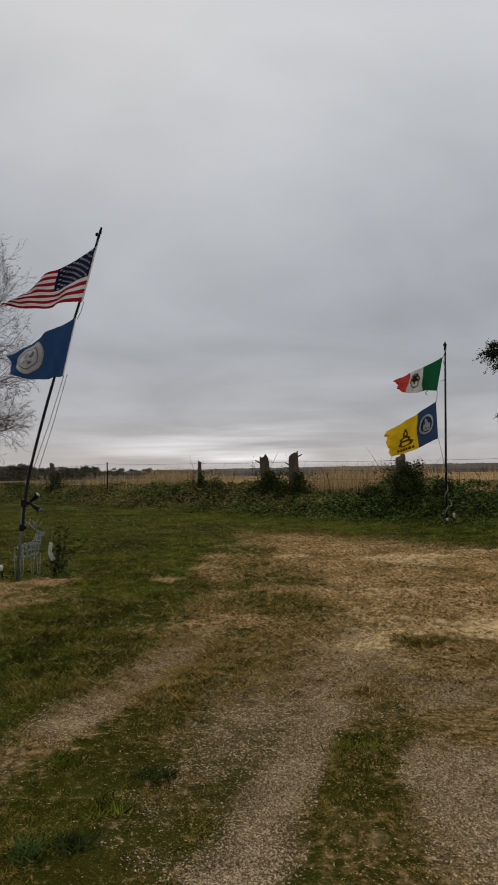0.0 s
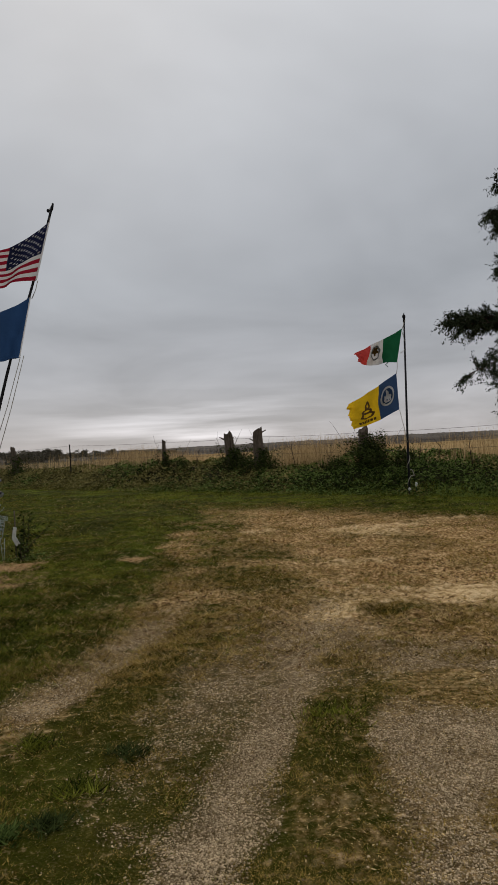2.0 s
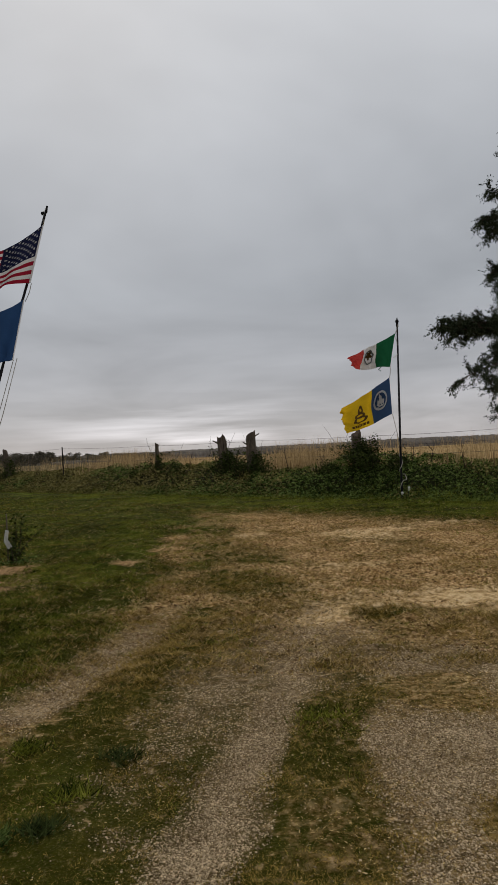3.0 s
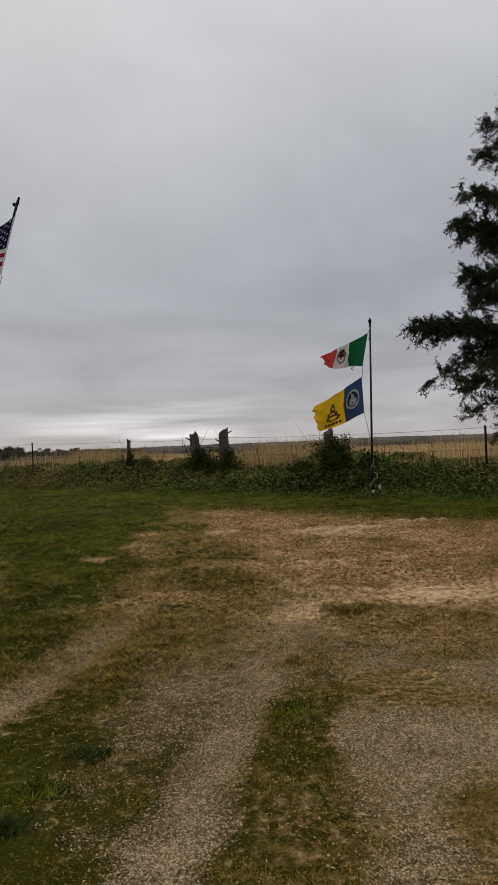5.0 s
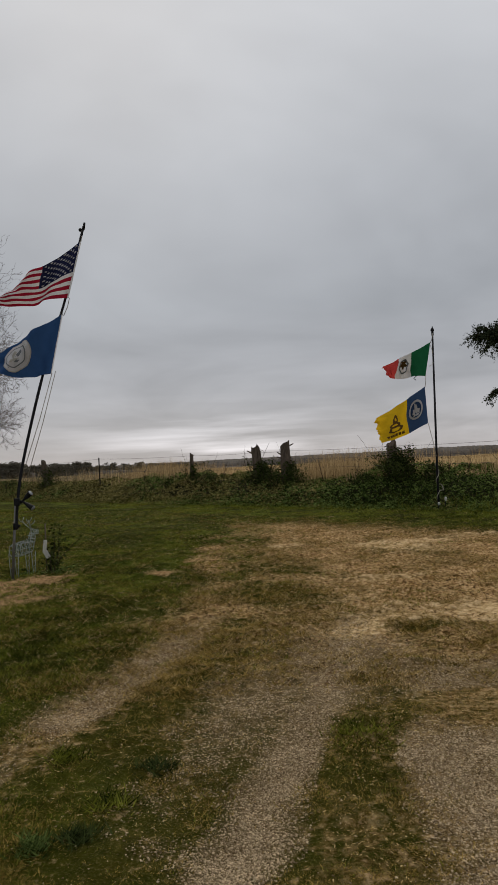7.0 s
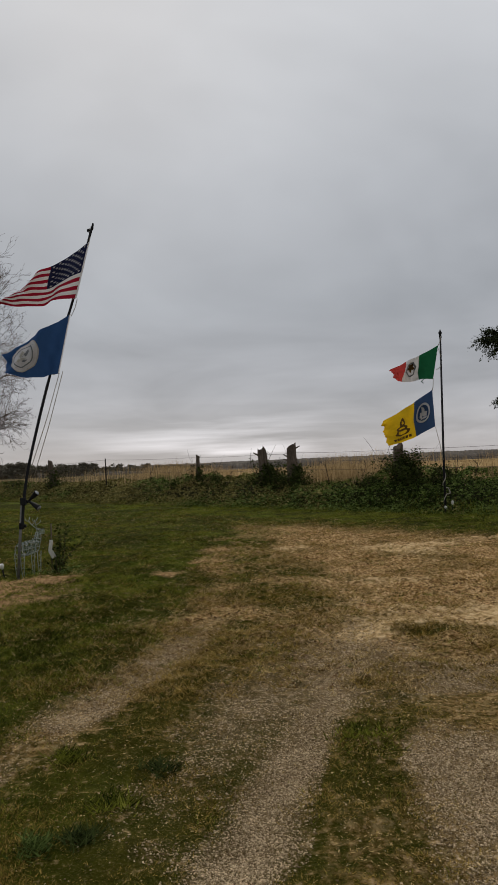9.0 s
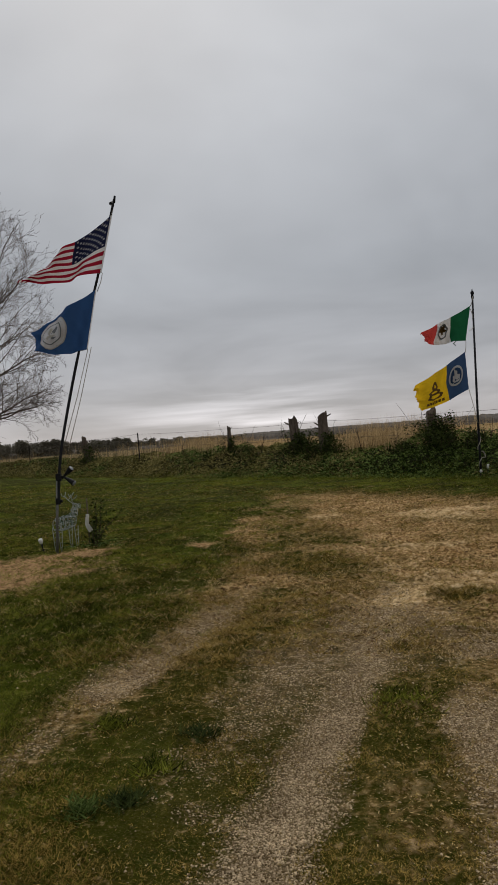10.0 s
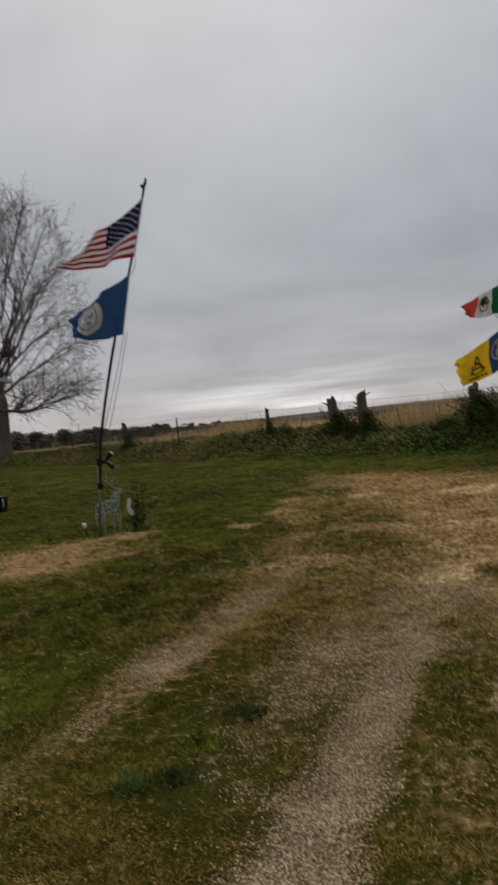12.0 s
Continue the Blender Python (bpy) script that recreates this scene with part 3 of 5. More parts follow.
def scatter_lawn():
    x, y = over_yard(480000, 1.75, 30.0, 1.45)
    gravel, sand, dirt, straw = covers(x, y)
    d = beyond(x, y)
    lawn = np.clip(1 - gravel * 1.2 - sand * 1.2 - dirt * 0.66 - straw * 0.9, 0.03, 1)
    clump = fbm(x, y, 3.2, 61, 3)
    keep = (rng.random(len(x)) < lawn * (0.25 + 1.1 * step(0.35, 0.62, clump))) & (d < 0.2)
    x, y, clump, dirt = x[keep], y[keep], clump[keep], dirt[keep]
    worn = np.clip(step(-1.9, -0.7, x - 0.22 * (y - 3)) * (1 - step(-4.5, -2.5, beyond(x, y))) * 0.85 + dirt * 0.6 + 0.35 * (fbm(x, y, 0.8, 71, 3) - 0.42), 0.05, 0.95)
    worn = np.clip(worn - 0.15 * bell(x, y, -0.9, 2.7, 0.55, 0.8) - 0.5 * bell(x, y, 0.66, 3.4, 0.22, 0.45) - 0.5 * bell(x, y, 0.55, 8.0, 0.7, 0.5), 0.03, 1)
    olive = rng.random(len(x)) < worn
    z = height(x, y)
    far = 1 + 0.055 * np.clip(y - 4, 0, 30)
    tall = (0.010 + 0.022 * clump + 0.11 * np.clip(fbm(x, y, 1.6, 65, 4) - 0.45, 0, 1)) * (0.6 + 0.8 * rng.random(len(x))) * far ** 0.5 * (0.50 + 0.50 * step(2.5, 7.0, y))
    for name, pick, mat, shrink, label in (("lawn_grass", ~olive, M_BLADE, 1.0, "short green winter lawn grass"), ("worn_grass", olive, M_OLIVE, 0.72, "thin olive-brown worn grass between the tracks")):
        v, f = blades(x[pick], y[pick], z[pick], tall[pick] * shrink, (0.0026 + 0.0024 * rng.random(pick.sum())) * far[pick], (0.5 if shrink == 1.0 else 1.0) + (0.7 if shrink == 1.0 else 1.5) * rng.random(pick.sum()))
        tagged(new(name, quick_mesh(name, v, f, mat)), label, "grass", kind="stuff")


def scatter_straw():
    """Pale flakes of dead grass lying about, thick on the bare heap by the pole."""
    x, y = over_yard(260000, 1.75, 20.0, 1.35)
    gravel, sand, dirt, straw = covers(x, y)
    chance = (0.35 + 0.65 * step(3.0, 6.0, y)) * np.clip(0.16 + 0.42 * dirt + 1.4 * straw - 0.3 * sand - 0.2 * gravel - 0.13 * lush_at(x, y) + 0.16 * step(0.50, 0.62, fbm(x * 0.7, y, 0.8, 331, 3)), 0.03, 1) * (0.15 + 1.5 * step(0.38, 0.66, fbm(x, y, 5.0, 81, 3)))
    keep = (rng.random(len(x)) < chance) & (beyond(x, y) < -0.3)
    x, y = x[keep], y[keep]
    n = len(x)
    a = rng.random(n) * 2 * math.pi
    far = 1 + 0.13 * np.clip(y - 3, 0, 20)
    long, wide = (0.0035 + 0.0075 * rng.random(n) ** 2) * far, (0.0013 + 0.0016 * rng.random(n)) * far
    way = np.stack([np.cos(a), np.sin(a), 0.5 * (rng.random(n) - 0.3)], 1)
    side = np.stack([-np.sin(a), np.cos(a), 1.2 * (rng.random(n) - 0.5)], 1)
    mid = np.stack([x, y, height(x, y) + (0.004 + 0.012 * rng.random(n)) * far ** 0.5], 1)
    l, w = (way.T * long).T, (side.T * wide).T
    verts = np.stack([mid - l - w * 0.4, mid + l * 0.4 - w, mid + l + w * 0.3, mid - l * 0.5 + w], 1).reshape(-1, 3)
    tagged(new("dead_grass_flakes", quick_mesh("dead_grass_flakes", verts, np.arange(4 * n).reshape(-1, 4), M_STRAW)), "pale flakes of dead grass on the yard", "dead grass", kind="stuff")


def scatter_tufts():
    """Small turf clumps, green on the lawn and brown on the dirt."""
    cx, cy = over_yard(40000, 4.2, 27.0, 0.98)
    gravel, sand, dirt, straw = covers(cx, cy)
    keep = (rng.random(len(cx)) < (1 - 0.85 * sand) * (1 - 0.8 * gravel) * (1 - 0.8 * straw) * (0.12 + step(0.42, 0.62, fbm(cx, cy, 1.5, 141, 4)))) & (beyond(cx, cy) < -0.1)
    cx, cy, dirt, straw = cx[keep], cy[keep], dirt[keep], straw[keep]
    lush = lush_at(cx, cy)
    pick = rng.random(len(cx))
    sort = np.where(pick < np.clip(lush * 0.95 - dirt * 0.5, 0.06, 0.95), 0, np.where(rng.random(len(cx)) < 0.35 + 0.25 * dirt + straw, 2, 1))
    per = 15
    for n, (name, mat, label) in enumerate((("green_turf", M_BLADE, "small green turf clumps in the lawn"), ("brown_turf", M_OLIVE, "small olive-brown turf clumps on bare ground"), ("dead_turf", M_STRAW, "small bleached turf clumps on bare ground"))):
        here = sort == n
        x, y = np.repeat(cx[here], per), np.repeat(cy[here], per)
        grown = np.repeat(0.6 + 0.8 * rng.random(here.sum()), per)
        spread = (0.018 + 0.004 * np.clip(y - 4, 0, 16)) * grown
        x, y = x + rng.normal(size=len(x)) * spread * 1.5, y + rng.normal(size=len(x)) * spread
        far = 1 + 0.06 * np.clip(y - 4, 0, 20)
        tall = (0.016 + 0.028 * rng.random(len(x))) * grown * (0.75 if n == 2 else 1.0) * far ** 0.6
        v, f = blades(x, y, height(x, y), tall, (0.0035 + 0.0035 * rng.random(len(x))) * far, (0.6 if n == 0 else 1.0) + 1.2 * rng.random(len(x)))
        tagged(new(name, quick_mesh(name, v, f, mat)), label, "grass", kind="stuff")


def lumps(x, y, size, sink=0.25):
    """Angular stones: squeezed and skewed octahedra on the ground."""
    n = len(x)
    base = np.array([(1, 0, 0), (0, 1, 0), (-1, 0, 0), (0, -1, 0), (0, 0, 1), (0, 0, -1)], float)
    pts = base[None] * (0.6 + 0.7 * rng.random((n, 6, 1))) + (rng.random((n, 6, 3)) - 0.5) * 0.5
    pts *= size[:, None, None] * np.array([1, 1, 0.6])
    a = rng.random(n) * 2 * math.pi
    c, s = np.cos(a)[:, None], np.sin(a)[:, None]
    pts = np.stack([pts[..., 0] * c - pts[..., 1] * s, pts[..., 0] * s + pts[..., 1] * c, pts[..., 2]], -1)
    pts += np.stack([x, y, height(x, y) + size * sink], 1)[:, None]
    tri = np.array([(0, 1, 4), (1, 2, 4), (2, 3, 4), (3, 0, 4), (1, 0, 5), (2, 1, 5), (3, 2, 5), (0, 3, 5)])
    faces = (np.arange(n)[:, None, None] * 6 + tri[None]).reshape(-1, 3)
    return pts.reshape(-1, 3), faces


def scatter_stones():
    x, y = over_yard(560000, 1.75, 8.0, 1.55)
    gravel, sand, dirt, straw = covers(x, y)
    keep = rng.random(len(x)) < np.clip(gravel * 1.2 - 0.08, 0.004, 0.95)
    x, y = x[keep], y[keep]
    size = (0.0026 + 0.0048 * rng.random(len(x)) ** 2.0) * (1 + 0.13 * np.clip(y - 2.8, 0, 8))
    v, f = lumps(x, y, size)
    tagged(new("gravel", quick_mesh("gravel", v, f, M_STONE)), "grey and tan crushed gravel on the driveway", "gravel", kind="stuff")
    x, y = over_yard(60000, 4.4, 17.0, 1.3)
    gravel, sand, dirt, straw = covers(x, y)
    keep = rng.random(len(x)) < np.clip(dirt * 0.8 - sand * 0.7 - 0.1, 0, 1) * step(0.35, 0.65, fbm(x, y, 1.8, 91, 3))
    x, y = x[keep], y[keep]
    v, f = lumps(x, y, 0.005 + 0.015 * rng.random(len(x)) ** 2, 0.1)
    tagged(new("dirt_clods", quick_mesh("dirt_clods", v, f, M_CLOD)), "small reddish clods of dry dirt", "dirt", kind="stuff")


scatter_lawn()
scatter_straw()
scatter_tufts()
scatter_stones()

# ---- the field bank ----


def along_bank(count, d0, d1, near=-2.0):
    """Places on the bank: s runs along it from the right to the far left."""
    t = rng.random(count)
    s = -9 + (t ** 1.35) * 62
    d = d0 + (d1 - d0) * rng.random(count)
    # foot line: y = 22.9 - 0.95 x
    fx, fy = 6.0 - s * 0.725, 22.9 - 0.95 * 6.0 + s * 0.689
    return fx + d * 0.689, fy + d * 0.725, s, d


def leaf_quads(pos, size, up=0.5):
    """Small folded leaves: one diamond each, tilted at random."""
    n = len(pos)
    a = rng.random(n) * 2 * math.pi
    tilt = (rng.random(n) - 0.5) * 2.2
    way = np.stack([np.cos(a), np.sin(a), tilt * up], 1)
    way /= np.linalg.norm(way, axis=1)[:, None]
    rnd = rng.normal(size=(n, 3))
    side = np.cross(way, rnd)
    side /= np.linalg.norm(side, axis=1)[:, None] + 1e-9
    l, w = way * size[:, None], side * (size * (0.35 + 0.25 * rng.random(n)))[:, None]
    verts = np.stack([pos - l, pos + w, pos + l, pos - w], 1).reshape(-1, 3)
    return verts, np.arange(4 * n).reshape(-1, 4)


def rough_end(x, y):
    """1 toward the far end of the field edge, where the tan grass gives way to rough olive growth."""
    return step(0.12, 0.19, -x / np.maximum(y, 5.0))


def build_bank():
    x, y, s, d = along_bank(135000, -0.25, 3.0)
    patch = fbm(x, y, 0.45, 101, 3)
    lump = fbm(x, y, 0.8, 107, 3)
    z = height(x, y) + (0.05 + (1.1 - 0.75 * (1 - step(-0.6, 1.4, s))) * (1 - 0.65 * rough_end(x, y)) * np.clip(lump - 0.34, 0, 1) * (0.35 + 0.65 * rng.random(len(x)) ** 0.5)) * step(-0.3, 0.7, d)
    pos = np.stack([x, y, z], 1)
    size = (0.024 + 0.036 * rng.random(len(x))) * (1 + 0.012 * np.clip(s, 0, 60))
    brown = (patch + 0.35 * (rng.random(len(x)) - 0.5) + 0.10 * step(1.2, 2.8, d) - 0.06 * (lump > 0.55) + 0.24 * rough_end(x, y) + 0.24 * (1 - step(0.2, 2.0, s))) > 0.60
    for name, pick, mat, label in (("bank_ivy", ~brown, M_IVY, "low green ivy and honeysuckle covering the field bank"), ("bank_briars", brown, M_BRIAR, "brown winter briars and weeds on the field bank")):
        v, f = leaf_quads(pos[pick], size[pick], 0.8)
        tagged(new(name, quick_mesh(name, v, f, mat)), label, "undergrowth", kind="stuff")
    # rough grass fringe at the foot
    x, y, s, d = along_bank(26000, -0.6, 0.8)
    v, f = blades(x, y, height(x, y), 0.06 + 0.14 * rng.random(len(x)) * step(-0.6, 0.3, d), 0.008 + 0.008 * rng.random(len(x)), 0.4 + 0.5 * rng.random(len(x)))
    tagged(new("bank_foot_grass", quick_mesh("bank_foot_grass", v, f, M_BLADE)), "unmown green grass along the bank's foot", "grass", kind="stuff")
    # tall dead grass along the field's edge, in stands
    x, y, s, d = along_bank(60000, 1.5, 9.0)
    stand = fbm(x, y, 0.22, 111, 3) + 0.16 * bell(x, y, 2.9, 23.2, 1.6, 2.0) + 0.16 * bell(x, y, -3.2, 29.0, 1.3, 2.0)
    keep = rng.random(len(x)) < (step(0.40, 0.70, stand) * 0.8 * (1 - 0.75 * step(4.5, 7.0, x)) + 0.05) * (1 - 0.9 * rough_end(x, y))
    x, y, stand = x[keep], y[keep], stand[keep]
    tall = (0.10 + 1.0 * step(0.42, 0.72, stand)) * (0.5 + 0.6 * rng.random(len(x)))
    v, f = blades(x, y, height(x, y), tall, 0.012 + 0.014 * rng.random(len(x)), 0.08 + 0.25 * rng.random(len(x)) ** 2, 0.02)
    tagged(new("tall_dry_grass", quick_mesh("tall_dry_grass", v, f, M_DRY)), "tall tan broomsedge standing along the field edge", "dry grass", kind="stuff")
    # stubble farther out
    n = 60000
    d = 6 + 130 * rng.random(n) ** 1.8
    s = -60 + 190 * rng.random(n)
    x, y = 6.0 - s * 0.725 + d * 0.689, 17.2 + s * 0.689 + d * 0.725
    keep = (y > 8) & (rng.random(n) > 0.8 * rough_end(x, y))
    x, y, d = x[keep], y[keep], d[keep]
    v, f = blades(x, y, height(x, y), 0.08 + 0.20 * rng.random(len(x)), (0.02 + 0.02 * rng.random(len(x))) * (1 + d * 0.02), 0.2 + 0.3 * rng.random(len(x)), 0.02)
    tagged(new("field_stubble", quick_mesh("field_stubble", v, f, M_DRY)), "tan dry stubble across the open field", "dry grass", kind="stuff")


build_bank()


def wooden_post(place, tall, wide, lean, label, seed):
    """A rotted thick wooden post with a split, ragged top."""
    r = random.Random(seed)
    heap = Heap()
    sides, rings = 12, 12
    verts, faces = [], []
    for n in range(rings + 1):
        t = n / rings
        for k in range(sides):
            a = 2 * math.pi * k / sides
            rad = wide / 2 * (1.15 - 0.25 * t) * (1 + 0.22 * (noise.noise((math.cos(a) * 1.6, math.sin(a) * 1.6, t * 1.2 + seed * 7.0))) + 0.08 * math.sin(a * 5 + seed))
            top = tall * t
            if n == rings:
                top += 0.20 * wide * (r.random() * 2 - 0.9) + 0.25 * wide * math.sin(a + seed)
            verts.append((math.cos(a) * rad + lean[0] * t * tall, math.sin(a) * rad + lean[1] * t * tall, top - 0.15))
    for n in range(rings):
        for k in range(sides):
            faces.append((n * sides + k, n * sides + (k + 1) % sides, (n + 1) * sides + (k + 1) % sides, (n + 1) * sides + k))
    centre = len(verts)
    verts.append((lean[0] * tall, lean[1] * tall, tall - 0.15 - wide * 0.3))
    for k in range(sides):
        faces.append((rings * sides + k, rings * sides + (k + 1) % sides, centre))
    heap.add(verts, faces)
    ob = thing("fence_post", place, label, "fence post", "wooden fence posts")
    part("post_shaft", heap.mesh("post_shaft", M_POST, smooth=False), ob)
    for n in range(3):
        snag = Heap()
        a, h = r.random() * 6.28, tall * (0.55 + 0.35 * r.random())
        p = Vector((lean[0] * h, lean[1] * h, h - 0.15))
        q = p + Vector((math.cos(a) * wide * 0.9, math.sin(a) * 0.3 * wide, 0.12 + 0.15 * r.random()))
        snag.tube([p, (p + q) / 2 + Vector((0, 0, 0.02)), q], [wide * 0.12, wide * 0.09, wide * 0.05], 6)
        part("knot_stub", snag.mesh("knot_stub", M_POST), ob)
    return ob


def vine_clump(place, wide, tall, count, label, seed, mat, twigs=8, reach=0.6):
    """Tangled vine: curved stems carrying many leaves."""
    r = random.Random(seed)
    ob = thing("vine_clump", place, label, "vine", "vines on the fence posts")
    heap, leaves = Heap(), []
    for n in range(twigs + 14):
        a, lean = r.random() * 6.28, r.random()
        long = tall * (0.5 + 0.7 * r.random()) * (1 + (reach if n < twigs else 0))
        pts, p = [], Vector((math.cos(a) * wide * 0.3 * r.random(), math.sin(a) * wide * 0.3 * r.random(), -0.1))
        way = Vector((math.cos(a) * lean * 0.7, math.sin(a) * lean * 0.7, 1)).normalized()
        for k in range(7):
            pts.append(p.copy())
            p = p + way * (long / 6)
            way = (way + Vector((r.gauss(0, 0.2), r.gauss(0, 0.2), r.gauss(-0.05 if n >= twigs else 0.0, 0.15)))).normalized()
        heap.tube(pts, [0.012 * (1 - 0.13 * k) for k in range(7)], 5)
        if n >= twigs:
            leaves += pts
    pos = []
    for n in range(count):
        if r.random() < 0.45:
            p = r.choice(leaves)
            pos.append((p.x + r.gauss(0, 0.09), p.y + r.gauss(0, 0.09), max(0, p.z + r.gauss(0, 0.08))))
        else:
            u = r.random()
            k = wide * 0.5 * (1.05 - 0.7 * u) * math.sqrt(r.random())
            a = r.random() * 6.28
            lump = 0.75 + 0.5 * noise.noise((math.cos(a) * 2, math.sin(a) * 2, u * 3 + seed))
            pos.append((math.cos(a) * k * lump, math.sin(a) * k * lump, u * tall * lump))
    v, f = leaf_quads(np.array(pos), 0.024 + 0.030 * rng.random(len(pos)), 0.8)
    part("stem_tangle", heap.mesh("stem_tangle", M_STEM), ob, kind="stuff")
    part("leaves", quick_mesh("leaves", v, f, mat), ob, kind="stuff")
    return ob


def z_at(x, y):
    return float(height(np.array([x]), np.array([y]))[0])


POSTS = [  # x, y, top z, width, lean, vine width, vine height, leaves
    (4.85, 20.6, 2.05, 0.34, (-0.03, 0), 1.5, 1.12, 4600, "thick rotted wooden post smothered in dark vines"),
    (1.64, 23.6, 2.27, 0.36, (-0.03, 0), 1.1, 1.02, 3000, "thick ragged wooden post with side stubs and vines"),
    (0.68, 24.5, 2.18, 0.38, (-0.10, 0), 1.25, 1.05, 3200, "thick leaning wooden post overgrown with vines"),
    (-2.11, 27.2, 2.16, 0.15, (0.02, 0), 0.8, 1.05, 1500, "thin grey wooden post wound with dry vines"),
    (-10.6, 35.3, 2.35, 0.30, (-0.10, 0), 1.5, 1.1, 1800, "broken pointed wooden post wrapped in brush"),
]
for n, (px, py, ptop, wide, lean, vw, vh, count, label) in enumerate(POSTS):
    pz = z_at(px, py)
    wooden_post((px, py, pz), ptop - pz + 0.15, wide, lean, label, n + 1)
    vine_clump((px + 0.12, py - 0.25, z_at(px + 0.12, py - 0.25)), vw, vh, count, "dark green vine tangle climbing a wooden post", n + 3, M_VINE, 6 if n != 3 else 10, 0.5 if n != 2 else 0.95)
for n, (px, py, vw, vh, count) in enumerate([(1.15, 23.7, 1.5, 0.7, 1100), (5.9, 19.6, 1.4, 0.6, 900), (-1.3, 26.3, 1.3, 0.55, 700), (-3.1, 27.6, 1.2, 0.5, 600), (3.9, 21.0, 1.2, 0.5, 600), (-8.3, 33.0, 2.0, 0.5, 700), (-13.5, 38.0, 2.6, 0.6, 800)]):
    vine_clump((px, py, z_at(px, py)), vw, vh, count, "low tangle of dark vines on the bank", n + 20, M_VINE if n != 5 else M_BRIAR, 5, 0.3)

# loose dead stems standing on the bank
for n, (px, py, tall, lean) in enumerate([(-0.85, 26.0, 0.95, 0.3), (2.8, 22.6, 0.9, -0.1), (7.3, 17.9, 1.0, -0.12), (6.6, 18.9, 0.9, 0.15), (6.2, 19.4, 0.8, 0.1), (3.7, 21.6, 0.9, 0.3), (-4.4, 29.0, 0.9, 0.05), (0.25, 24.6, 1.7, 0.5), (8.9, 16.7, 0.8, -0.1)]):
    heap, r = Heap(), random.Random(n)
    main = [Vector((lean * tall * t + 0.02 * math.sin(t * 5 + n), 0, tall * t - 0.1)) for t in (0, 0.25, 0.5, 0.75, 1.0)]
    heap.tube(main, [0.016, 0.014, 0.011, 0.008, 0.004], 5)
    for k in range(6):
        p = main[1 + k % 3] + Vector((0, 0, 0.1 * r.random()))
        q = p + Vector((r.uniform(-0.25, 0.25), r.uniform(-0.15, 0.15), 0.15 + 0.2 * r.random()))
        heap.tube([p, (p + q) / 2 + Vector((0, 0, -0.02)), q], [0.007, 0.005, 0.003], 4)
    ob = new("dead_sapling", heap.mesh("dead_sapling", M_STEM))
    ob.location = (px, py, z_at(px, py))
    tagged(ob, "bare dead sapling stem standing on the bank", "sapling", "dead saplings on the bank")


def steel_post(place, tall, lean=0.0):
    """A studded steel T-post with its wire clips."""
    ob = thing("steel_fence_post", place, "dark rusty steel fence post holding wire", "fence post", "steel fence posts")
    heap = Heap()
    heap.box((-0.03, -0.006, -0.3), (0.03, 0.006, tall)).box((-0.006, 0.0065, -0.3), (0.006, 0.04, tall))
    part("shaft", heap.mesh("shaft", M_POST_STEEL, False), ob)
    for k in range(4):
        clips = Heap()
        z = tall - 0.06 - k * 0.24
        clips.tube([(-0.035, -0.012, z), (0, -0.02, z + 0.01), (0.035, -0.012, z)], 0.006, 5)
        part("wire_clip", clips.mesh("wire_clip", M_WIRE), ob)
    ob.rotation_euler = (0, lean, math.atan2(0.689, -0.725))
    return ob


STEEL = [(8.43, 17.1, 1.98, 0.0), (-6.96, 31.8, 2.33, 0.02), (-15.7, 40.0, 2.25, 0.0), (14.2, 11.7, 2.0, 0.0)]
for x, y, top, lean in STEEL:
    steel_post((x, y, z_at(x, y)), top - z_at(x, y), lean)

# three strands of wire from post to post
fence = thing("wire_fence", (0, 0, 0), "sagging barbed wire strands between old posts", "fence")
line = [(14.2, 11.7, 1.93), (8.43, 17.1, 1.92), (4.85, 20.6, 1.95), (1.64, 23.6, 2.05), (0.68, 24.5, 2.05), (-2.11, 27.2, 2.1), (-6.96, 31.8, 2.26), (-15.7, 40.0, 2.15)]
for drop in (0.0, 0.3, 0.6):
    heap = Heap()
    pts = []
    for (ax, ay, az), (bx, by, bz) in zip(line, line[1:]):
        for k in range(8):
            t = k / 8
            pts.append((ax + (bx - ax) * t, ay + (by - ay) * t, az + (bz - az) * t - drop - 0.14 * t * (1 - t)))
    pts.append((line[-1][0], line[-1][1], line[-1][2] - drop))
    heap.tube(pts, 0.0045, 5)
    part("wire", heap.mesh("wire", M_WIRE), fence)

# ---- flagpoles and flags ----


def smooth_path(points, count):
    """A soft curve through the points."""
    pts = [Vector(p) for p in points]
    pts = [pts[0] * 2 - pts[1]] + pts + [pts[-1] * 2 - pts[-2]]
    out = []
    for n in range(1, len(pts) - 2):
        a, b, c, d = pts[n - 1:n + 3]
        for k in range(count):
            t = k / count
            out.append(0.5 * (2 * b + (c - a) * t + (2 * a - 5 * b + 4 * c - d) * t * t + (3 * b - a - 3 * c + d) * t ** 3))
    out.append(pts[-2])
    return out


def clamp_mesh(name, place, radius):
    heap = Heap()
    p = Vector(place)
    heap.tube([p + Vector((0, 0, -0.05)), p + Vector((0, 0, -0.04)), p + Vector((0, 0, 0.04)), p + Vector((0, 0, 0.05))], [radius * 0.9, radius, radius, radius * 0.9], 12)
    heap.box((p.x + radius * 0.6, p.y - 0.02, p.z - 0.02), (p.x + radius * 1.7, p.y + 0.02, p.z + 0.02))
    return heap.mesh(name, M_BLACK)


